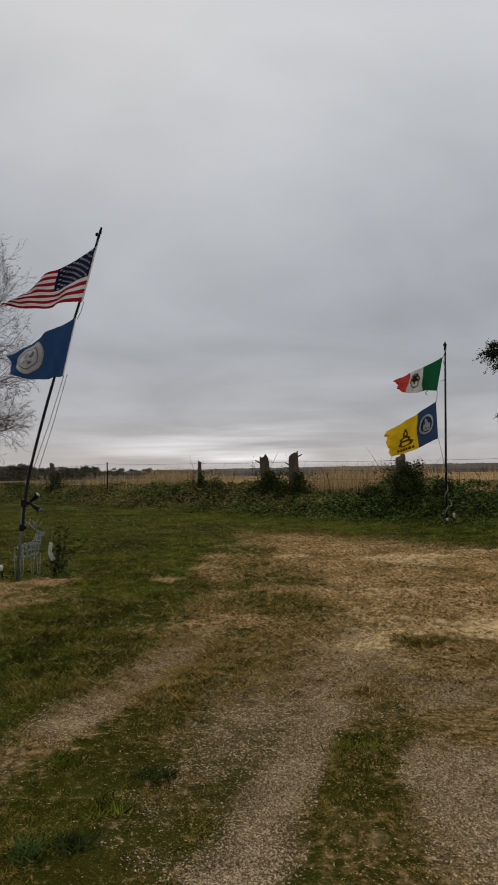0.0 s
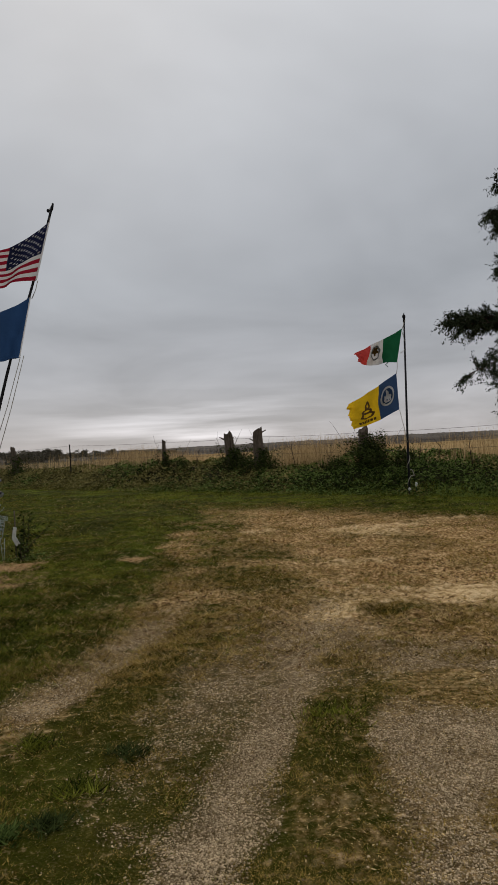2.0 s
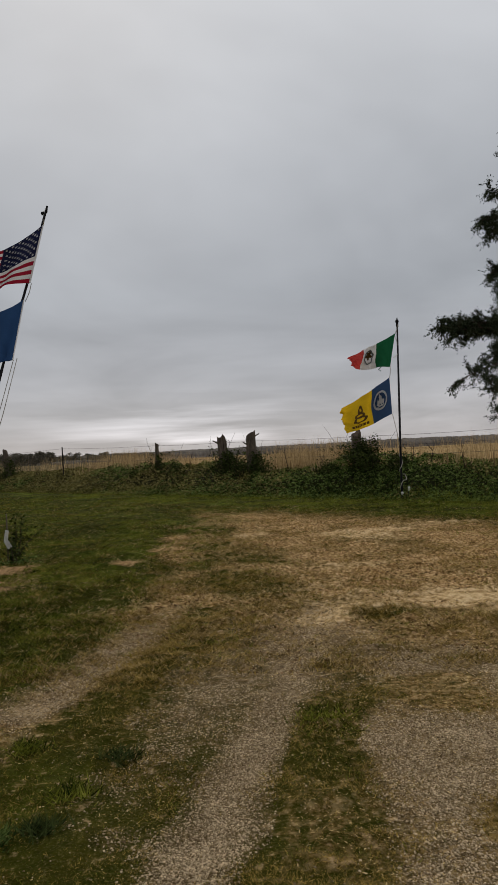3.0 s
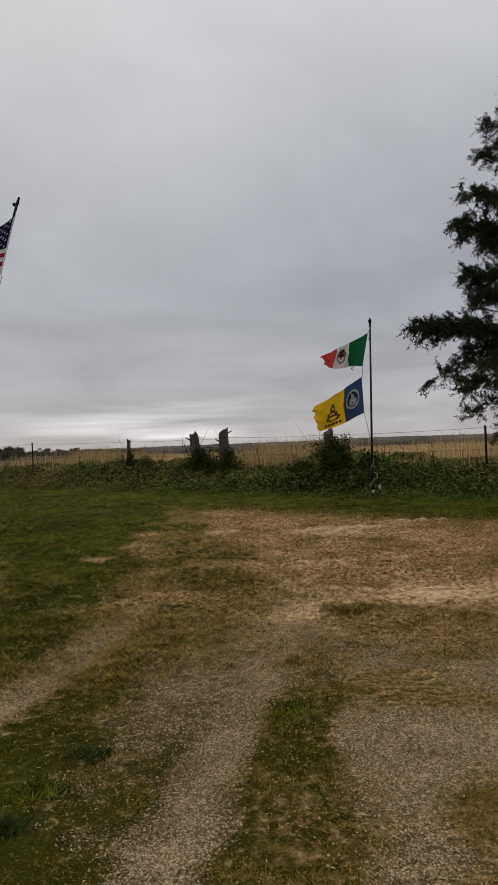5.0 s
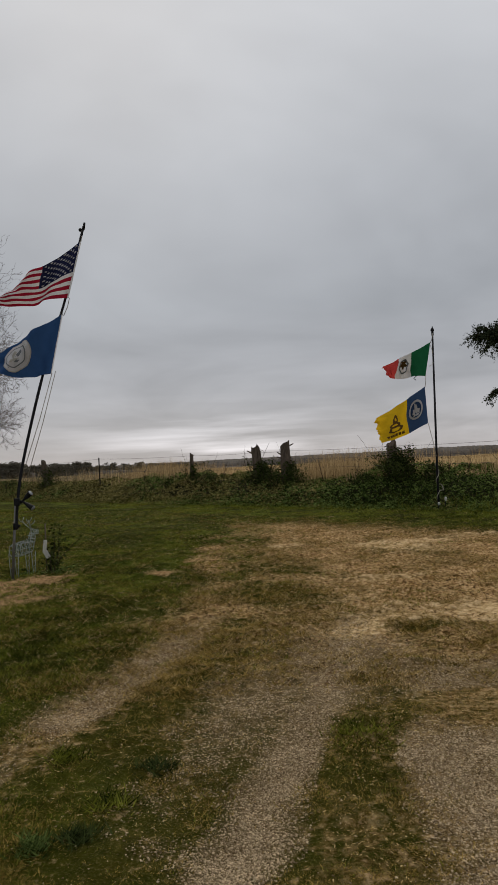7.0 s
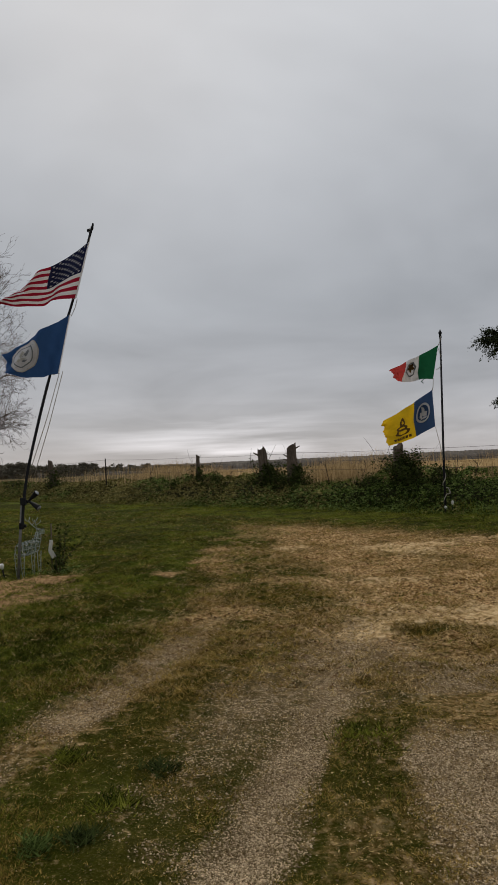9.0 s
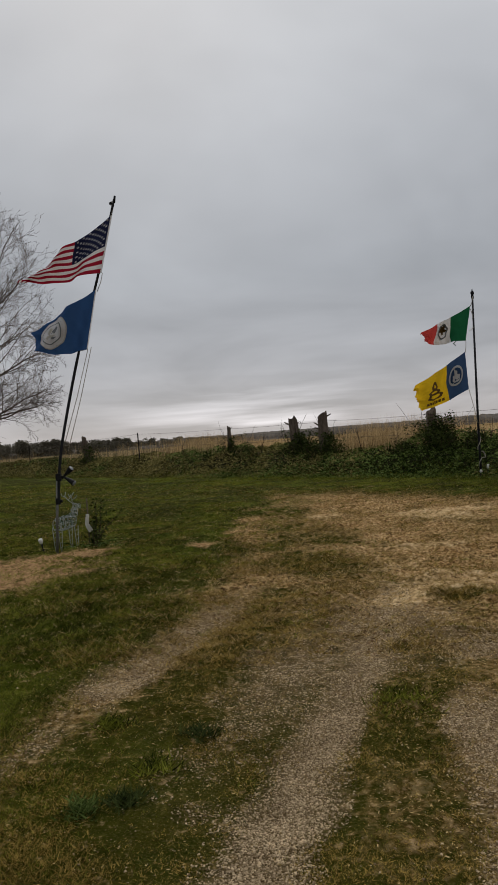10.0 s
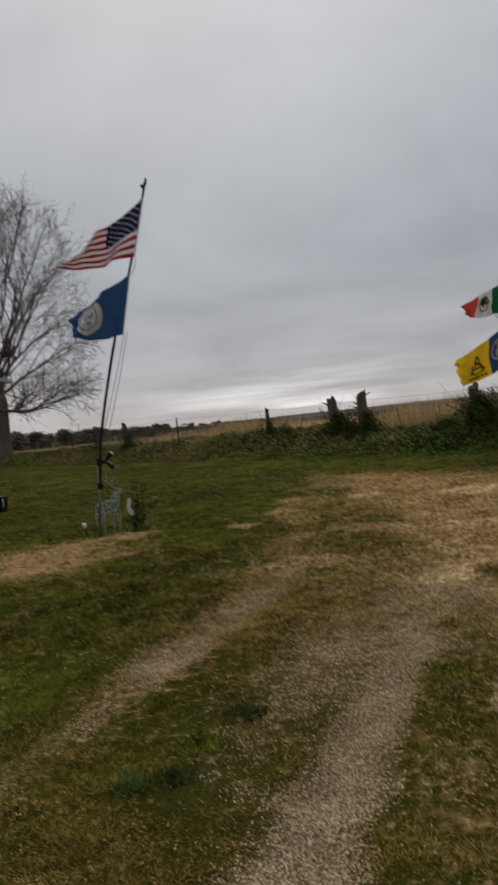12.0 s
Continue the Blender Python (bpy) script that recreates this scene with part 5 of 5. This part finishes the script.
rose_bush((-3.02, 10.25, z_at(-3.02, 10.25)))
for n, (px, py, w, c) in enumerate([(-3.3, 10.1, 0.35, 260), (-2.75, 10.1, 0.4, 220)]):
    r = random.Random(n + 50)
    pos = np.array([(r.gauss(0, w / 2.5), r.gauss(0, w / 3), abs(r.gauss(0, 0.06))) for _ in range(c)])
    v, f = leaf_quads(pos, 0.012 + 0.018 * rng.random(c), 0.9)
    weed = new("weed_tuft", quick_mesh("weed_tuft", v, f, M_IVY))
    weed.location = (px, py, z_at(px, py))
    tagged(weed, "low dark green weed tuft by the decoration", "weed", kind="stuff")

# broad-leaved weeds and dark tufts in the drive
for n, (px, py, w, mat) in enumerate([(-0.44, 3.22, 0.10, M_VINE), (-0.95, 3.40, 0.10, M_BLADE), (-0.86, 2.55, 0.07, M_IVY), (-0.62, 2.9, 0.12, M_BLADE), (0.66, 3.55, 0.20, M_BLADE), (-0.70, 2.62, 0.08, M_VINE), (1.52, 5.6, 0.20, M_OLIVE), (-0.86, 8.9, 0.22, M_VINE)] ):
    r = random.Random(n + 80)
    count = 260
    px_ = np.array([r.gauss(0, w * 0.45) for _ in range(count)]) + px
    py_ = np.array([r.gauss(0, w * 0.45) for _ in range(count)]) + py
    v, f = blades(px_ - px, py_ - py, height(px_, py_) - z_at(px, py), 0.02 + 0.035 * rng.random(count), 0.006 + 0.006 * rng.random(count), 0.8 + 0.9 * rng.random(count))
    tuft = new("weed_tuft", quick_mesh("weed_tuft", v, f, mat))
    tuft.location = (px, py, z_at(px, py))
    tagged(tuft, "dark tuft of coarse weeds in the worn drive", "weed", kind="stuff")

# ---- trees ----


def bare_tree(place):
    """A wide leafless yard tree: short trunk, limbs fanning out to a domed crown of fine twigs."""
    r = random.Random(21)
    ob = thing("bare_tree", place, "large leafless grey tree with fanning limbs", "tree")
    trunk = Heap()
    trunk.tube([(-0.1, 0, -0.3), (-0.1, 0, 0.4), (-0.05, 0, 1.4), (0, 0, 2.8), (0.0, 0, 4.2), (-0.1, 0, 6.4), (-0.05, 0, 9.5)], [1.05, 0.80, 0.70, 0.68, 0.72, 0.48, 0.24], 16)
    part("trunk", trunk.mesh("trunk", M_BARK), ob)
    twigs = Heap()

    def dome(a, up):
        """A point on the crown's outline: up runs from the lowest limbs (0) to the top (1)."""
        wide = float(np.interp(up, (0, 0.08, 0.30, 0.60, 0.73, 0.87, 0.95, 1.0), (6.6, 7.8, 8.5, 8.2, 7.6, 6.4, 4.8, 2.2)))
        k = 0.84 + 0.12 * r.random()
        return Vector((math.cos(a) * wide * k, math.sin(a) * wide * k, 3.0 + 17.9 * up * (0.95 + 0.06 * r.random())))

    def limb(p, goal, radius, end, steps, sides, heap, lift, wander):
        """A bending branch from p to goal; lift bows it upward or down; gives its points and radii."""
        pts, rad = [], []
        length = (goal - p).length
        off = Vector((0, 0, 0))
        for k in range(steps + 1):
            t = k / steps
            if 0 < k < steps:
                off = off * 0.6 + Vector((r.gauss(0, wander), r.gauss(0, wander), r.gauss(0, wander))) * length
            pts.append(p.lerp(goal, t) + Vector((0, 0, lift * length * 4 * t * (1 - t))) + off * (4 * t * (1 - t)))
            rad.append(radius + (end - radius) * t ** 0.8)
        heap.tube(pts, rad, sides)
        return pts, rad

    def along(pts, t):
        i = min(int(t * (len(pts) - 1)), len(pts) - 2)
        return pts[i].lerp(pts[i + 1], t * (len(pts) - 1) - i), (pts[i + 1] - pts[i]).normalized()

    def side_way(axis, turn):
        out = axis.orthogonal().normalized()
        out.rotate(Matrix.Rotation(r.random() * 6.28, 3, axis))
        return (axis * math.cos(turn) + out * math.sin(turn)).normalized()

    def sprout(pts, rad, count, length, depth):
        for k in range(count):
            t = 0.20 + 0.80 * (k + r.random()) / count
            p, axis = along(pts, min(t, 0.99))
            way = (side_way(axis, 0.45 + 0.4 * r.random()) + Vector((0, 0, 0.10))).normalized()
            far = p + way * length * (0.5 + 0.6 * r.random())
            thick = max(0.009, rad[min(int(t * (len(rad) - 1)), len(rad) - 1)] * 0.5)
            q, s = limb(p, far, thick, 0.006, 3, 3, twigs, 0.02, 0.02)
            if depth:
                sprout(q, s, 4 if depth == 2 else 2, length * 0.5, depth - 1)

    leaders = []
    for k in range(8):
        leaders.append((3.4 + 0.6 * r.random(), k * 0.78 + 0.05, 0.04 + 0.16 * r.random(), 0.13))
    for k in range(8):
        leaders.append((4.4 + 1.6 * r.random(), k * 0.78 + 0.3, 0.34 + 0.2 * r.random(), 0.14))
    for k in range(7):
        leaders.append((5.0 + 2.4 * r.random(), k * 0.90 + 0.6, 0.66 + 0.16 * r.random(), 0.14))
    for k in range(5):
        leaders.append((6.5 + 2.5 * r.random(), k * 1.26, 0.90 + 0.08 * r.random(), 0.13))
    for z, a, up, thick in leaders:
        heap = Heap()
        start = Vector((math.cos(a) * 0.15, math.sin(a) * 0.15, z))
        pts, rad = limb(start, dome(a, up), thick, 0.018, 8, 7, heap, -0.07 if up < 0.25 else (0.02 if up < 0.6 else 0.0), 0.018)
        for k in range(8):
            t = 0.16 + 0.72 * (k + r.random()) / 8
            p, axis = along(pts, t)
            goal = dome(a + r.gauss(0, 0.38), min(1.0, max(0.0, up + r.gauss(0.03, 0.11))))
            goal = p.lerp(goal, 0.75 + 0.25 * r.random())
            q, s = limb(p, goal, max(0.026, rad[int(t * 8)] * 0.55), 0.010, 5, 5, heap, 0.01, 0.016)
            sprout(q, s, 8, 1.6, 2)
        sprout(pts[4:], rad[4:], 8, 1.5, 2)
        part("limb", heap.mesh("limb", M_BARK), ob)
    # the dark ball of an old nest in the fork
    nest = [(r.gauss(1.2, 0.35), r.gauss(0, 0.35), 8.0 + r.gauss(0, 0.3)) for _ in range(260)]
    v, f = leaf_quads(np.array(nest), 0.10 + 0.10 * rng.random(len(nest)), 0.8)
    part("nest", quick_mesh("nest", v, f, M_TWIG), ob, "dark tangle of twigs in the fork", "stuff")
    part("twig_crown", twigs.mesh("twig_crown", M_TWIG, False), ob, "fine bare grey twigs", "stuff")


bare_tree((-24.3, 47.8, z_at(-24.3, 47.8)))


def cedar(place):
    """A ragged conical cedar: reaching limbs that carry fine hanging sprays."""
    r = random.Random(33)
    ob = thing("cedar_tree", place, "dark green ragged cedar with drooping sprays", "tree")
    part("trunk", Heap().tube([(0, 0, -0.3), (0.02, 0, 0.5), (0.05, 0.02, 3.0), (0, 0, 6.5), (0.03, 0, 10.2)], [0.30, 0.22, 0.18, 0.11, 0.02], 12).mesh("trunk", M_CEDAR_BARK), ob)
    # limbs: height at the trunk, heading, reach, height of the tip, thickness of the foliage
    limbs = [(3.45, math.pi, 3.10, 3.92, 1.5), (3.3, math.pi + 0.07, 2.95, 3.78, 1.5), (3.4, math.pi - 0.08, 2.6, 3.8, 1.2), (3.1, math.pi - 0.05, 2.75, 2.85, 0.8), (2.9, math.pi + 0.12, 2.3, 2.55, 0.9), (2.7, math.pi - 0.1, 1.9, 2.1, 0.9), (2.5, math.pi + 0.1, 1.5, 1.75, 1.0),
             (3.0, math.pi + 0.3, 2.0, 3.0, 1.2), (3.3, math.pi - 0.3, 2.1, 3.3, 1.2), (3.5, math.pi + 0.1, 1.9, 4.2, 0.35), (3.4, math.pi - 0.35, 1.7, 3.9, 0.5),
             (4.5, math.pi, 2.0, 4.95, 0.9), (4.3, math.pi + 0.12, 2.0, 4.45, 0.9), (4.7, math.pi - 0.2, 1.7, 4.85, 1.0),
             (5.4, math.pi, 2.1, 5.95, 1.0), (5.2, math.pi + 0.15, 1.75, 5.4, 1.1), (5.8, math.pi - 0.1, 1.9, 6.6, 1.0), (5.5, math.pi - 0.25, 1.8, 5.9, 1.2), (5.9, math.pi + 0.2, 1.6, 6.3, 1.2),
             (6.6, math.pi, 1.5, 7.2, 0.8), (7.2, math.pi - 0.05, 1.35, 7.85, 0.6), (7.6, math.pi + 0.1, 1.0, 8.2, 0.9), (8.3, math.pi, 0.8, 8.8, 1.0)]
    for k in range(50):
        z = 2.3 + 7.2 * (k / 49)
        a = k * 2.4
        if abs((a % (2 * math.pi)) - math.pi) > 0.55:
            long = (10.4 - z) * 0.24 * (0.75 + 0.4 * r.random()) + 0.25
            limbs.append((z, a, long, z + long * 0.22, 1.0))
    sprays, ways = [], []

    def hang(a, b, amount, droop):
        """Fine scale sprays set along a twig, pointing on along it and down."""
        way = (b - a).normalized()
        for _ in range(amount):
            p = a.lerp(b, r.random() ** 0.8)
            w = way * (0.5 + 0.5 * r.random()) + Vector((r.gauss(0, 0.55), r.gauss(0, 0.55), r.gauss(droop, 0.45)))
            sprays.append((p.x + r.gauss(0, 0.018), p.y + r.gauss(0, 0.018), p.z + r.gauss(0, 0.018)))
            ways.append(tuple(w.normalized()))

    for z, a, long, tip, dense in limbs:
        heap = Heap()
        long, tip, z = long - 0.05, tip - 0.12, z - 0.1
        out = Vector((math.cos(a), math.sin(a), 0))
        bow = 0.10 * long
        pts = [Vector((0, 0, z + (tip - z) * t + bow * 4 * t * (1 - t) * (0.5 if tip > z else 0.9) + 0.03 * math.sin(7 * t + z))) + out * (long * t) for t in (0, 0.2, 0.4, 0.6, 0.8, 1.0)]
        heap.tube(pts, [0.045, 0.034, 0.025, 0.017, 0.010, 0.004], 6)
        for k in range(int((14 + 17 * long) * dense * (1.0 if z < 4 else 1.35))):
            t = 0.15 + 0.85 * r.random()
            i = min(int(t * 5), 4)
            p = pts[i].lerp(pts[i + 1], t * 5 - i)
            across = out.cross(Vector((0, 0, 1))) * r.uniform(-1, 1)
            way = out * (0.35 + 0.5 * r.random()) + across * 0.8 + Vector((0, 0, r.choice((0.75, 0.45, 0.1, -0.3, -0.6)) + r.gauss(0, 0.15)))
            q = p + way.normalized() * (0.14 + 0.26 * r.random()) * (1.0 - 0.25 * t)
            heap.tube([p, (p + q) / 2 + Vector((0, 0, 0.02)), q], [0.010, 0.007, 0.003], 4)
            hang(p, q, 60, -0.1)
            for _ in range(4):
                b = p.lerp(q, 0.35 + 0.65 * r.random())
                e = b + (way.normalized() * 0.10 + Vector((r.gauss(0, 0.07), r.gauss(0, 0.07), r.gauss(-0.06, 0.06))))
                hang(b, e, 20, -0.3)
        part("limb", heap.mesh("limb", M_CEDAR_BARK), ob)
    pos, way = np.array(sprays), np.array(ways)
    n = len(pos)
    long = 0.026 + 0.034 * rng.random(n)
    side = np.cross(way, rng.normal(size=(n, 3)))
    side /= np.linalg.norm(side, axis=1)[:, None]
    tip = pos + way * long[:, None]
    w = side * (0.006 + 0.005 * rng.random(n))[:, None]
    verts = np.stack([pos - w * 0.4, (pos + tip) / 2 + w, tip, (pos + tip) / 2 - w], 1).reshape(-1, 3)
    part("foliage", quick_mesh("foliage", verts, np.arange(4 * n).reshape(-1, 4), M_CEDAR), ob, kind="stuff")


cedar((7.62, 12.0, z_at(7.62, 12.0)))


def far_pine(variant):
    r = random.Random(variant + 300)
    ob = thing("far_pine", (0, 0, 0), "distant round-topped pine beyond the field", "tree", "pines beyond the field")
    tall = 10.0
    part("trunk", Heap().tube([(0, 0, -3), (0.2, 0, tall * 0.5), (0.1, 0, tall * 0.92)], [0.35, 0.25, 0.08], 6).mesh("trunk", M_TWIG), ob)
    pos = []
    for k in range(20 + 2 * variant):
        t = r.random()
        c = Vector((r.gauss(0, 1.5) * (1.15 - 0.6 * t), r.gauss(0, 1.4), tall * (0.02 + 0.92 * t ** 0.8)))
        for _ in range(70):
            pos.append((c.x + r.gauss(0, 0.85), c.y + r.gauss(0, 0.85), c.z + r.gauss(0, 0.50)))
    v, f = leaf_quads(np.array(pos), 0.32 + 0.34 * rng.random(len(pos)), 0.6)
    part("crown", quick_mesh("crown", v, f, M_HAZED_PINE), ob)
    return ob


pines = [far_pine(k) for k in range(4)]
r = random.Random(77)
count = 0
for k in range(290):
    slope = -0.86 + 0.80 * k / 289 + r.uniform(-0.006, 0.006)
    near = min(1.0, max(0.0, (-0.12 - slope) / 0.12))
    dist = (560 + 180 * r.random()) * (1 - 0.25 * near)
    x, y = slope * dist, dist
    grow = (0.65 + 0.65 * r.random()) * (0.80 + 0.55 * min(1.0, max(0.0, (-0.22 - slope) / 0.28)) if slope < -0.15 else 0.75)
    m = Matrix.Translation((x, y, z_at(x, y) - 1.0)) @ Matrix.Rotation(r.random() * 6.28, 4, "Z")
    if count < 4:
        ob = pines[count]
        ob.scale = (grow * 1.15, grow * 1.15, grow * 0.9)
        ob.matrix_basis = m @ Matrix.Diagonal((*ob.scale, 1))
    else:
        ob = copy_thing(pines[count % 4], m)
        ob.scale = (grow * 1.15, grow * 1.15, grow * 0.9)
    count += 1


def far_woods(first, last, dist, gap, low, rise_right, label):
    """A wooded ridge round the field: many crowns far off, with a ragged top."""
    slope = np.linspace(first, last, 2000)
    verts, faces = [], []
    for row in range(4):
        here = dist + gap * row
        size = dist / 900
        rise = low + 1.3 * row * size + size * (3.0 * fbm(slope * 6, slope * 0, 1.0, 201, 3) + 2.2 * fbm(slope * 70, slope * 0 + row * 3, 1.0, 205, 2) + 1.5 * rng.random(len(slope))) + rise_right * np.clip(slope, 0, 1)
        rise = rise * (0.8 + 0.2 * step(-0.4, 0.05, slope)) if last > 0 else rise * (1 - 0.62 * step(-0.55, last, slope)) * (0.7 + 0.6 * fbm(slope * 25, slope * 0 + row, 1.0, 209, 3))
        base = len(verts)
        for x, y, z in zip(slope * here, np.full(len(slope), here), rise):
            verts += [(x, y, -4.0), (x + rng.normal() * 0.8, y + gap * 0.25 * rng.random(), z * 0.6), (x, y + gap * 0.37, z)]
        for k in range(len(slope) - 1):
            a = base + 3 * k
            faces += [(a, a + 3, a + 4, a + 1), (a + 1, a + 4, a + 5, a + 2)]
    tagged(new("far_woods", quick_mesh("far_woods", verts, faces, M_HAZED_WOODS)), label, "woods", kind="stuff")


far_woods(-1.4, 1.9, 900, 70, 8.5, 5.5, "low grey-brown wooded ridge beyond the field")
far_woods(-1.3, -0.005, 450, 24, 4.0, 0.0, "brown winter thicket under the pines beyond the field")

# ---- the house at the yard's edge ----


def build_house():
    hx, hy = -7.98, 14.8
    ob = thing("house", (hx, hy, z_at(hx, hy)), "white-sided low house with dark trim and tan skirting", "house")
    for k, (z0, z1) in enumerate(((0.66, 1.33), (1.37, 2.05), (2.05, 2.80))):
        part("wall", Heap().box((-9.0, -6.5, z0), (0.0, 0.0, z1)).mesh("wall", M_WALL, False, 0.006), ob)
    part("band", Heap().box((-9.02, -6.52, 1.325), (0.02, 0.02, 1.375)).mesh("band", M_TRIM, False, 0.004), ob, "thin dark joint band")
    part("base_trim", Heap().box((-9.03, -6.53, 0.54), (0.03, 0.03, 0.665)).mesh("base_trim", M_TRIM, False, 0.008), ob, "dark brown base board")
    part("skirting", Heap().box((-8.97, -6.4, -0.4), (0.05, -0.02, 0.54)).mesh("skirting", M_SKIRT, False, 0.01), ob, "tan skirting panel")
    part("soffit", Heap().box((-9.2, -6.8, 2.80), (0.16, 0.16, 3.09)).mesh("soffit", M_SOFFIT, False, 0.01), ob, "dark eave beam")
    roof = Heap()
    roof.add([(-9.6, -7.16, 3.10), (0.64, -7.16, 3.10), (0.64, 0.55, 3.10), (-9.6, 0.55, 3.10), (-9.6, -7.16, 3.15), (0.64, -7.16, 3.15), (0.64, 0.55, 3.15), (-9.6, 0.55, 3.15), (-4.5, -7.16, 4.3), (-4.5, 0.55, 4.3)],
             [(0, 3, 2, 1), (1, 2, 6, 5), (5, 6, 9, 8), (8, 9, 7, 4), (3, 0, 4, 7), (0, 1, 5, 8, 4), (2, 3, 7, 9, 6)])
    sheet = part("roof", roof.mesh("roof", M_ROOF, False), ob, "pale ribbed metal roof")
    for k in range(19):
        y = -7.1 + k * 0.42
        part("rib", Heap().add([(0.65, y, 3.155), (0.65, y + 0.05, 3.155), (-4.5, y + 0.05, 4.305), (-4.5, y, 4.305), (0.65, y + 0.012, 3.19), (0.65, y + 0.038, 3.19), (-4.5, y + 0.038, 4.34), (-4.5, y + 0.012, 4.34)], [(0, 4, 5, 1), (4, 7, 6, 5), (1, 5, 6, 2), (3, 7, 4, 0), (2, 6, 7, 3)]).mesh("rib", M_ROOF, False), sheet)
    part("downspout", Heap().tube([(0.09, 0.03, 0.02), (0.09, 0.03, 0.95)], 0.03, 8).mesh("downspout", M_SKIRT), ob, "short pale pipe")
    crate = thing("plastic_bin", (hx + 0.26, hy + 0.02, z_at(hx + 0.26, hy + 0.02)), "dark plastic bin against the house skirting", "bin")
    part("tub", Heap().add([(-0.11, -0.13, 0), (0.11, -0.13, 0), (0.11, 0.13, 0), (-0.11, 0.13, 0), (-0.13, -0.15, 0.34), (0.13, -0.15, 0.34), (0.13, 0.15, 0.34), (-0.13, 0.15, 0.34)], [(0, 3, 2, 1), (4, 5, 6, 7), (0, 1, 5, 4), (1, 2, 6, 5), (2, 3, 7, 6), (3, 0, 4, 7)]).mesh("tub", M_BLACK, False, 0.012), crate)
    part("rim", Heap().box((-0.145, -0.165, 0.335), (0.145, 0.165, 0.365)).mesh("rim", M_BLACK, False, 0.008), crate)
    part("handle", Heap().tube([(0.14, -0.16, 0.12), (0.17, -0.17, 0.2), (0.16, -0.17, 0.32)], 0.012, 6).mesh("handle", M_WHITE_PLASTIC), crate, "pale handle")


build_house()
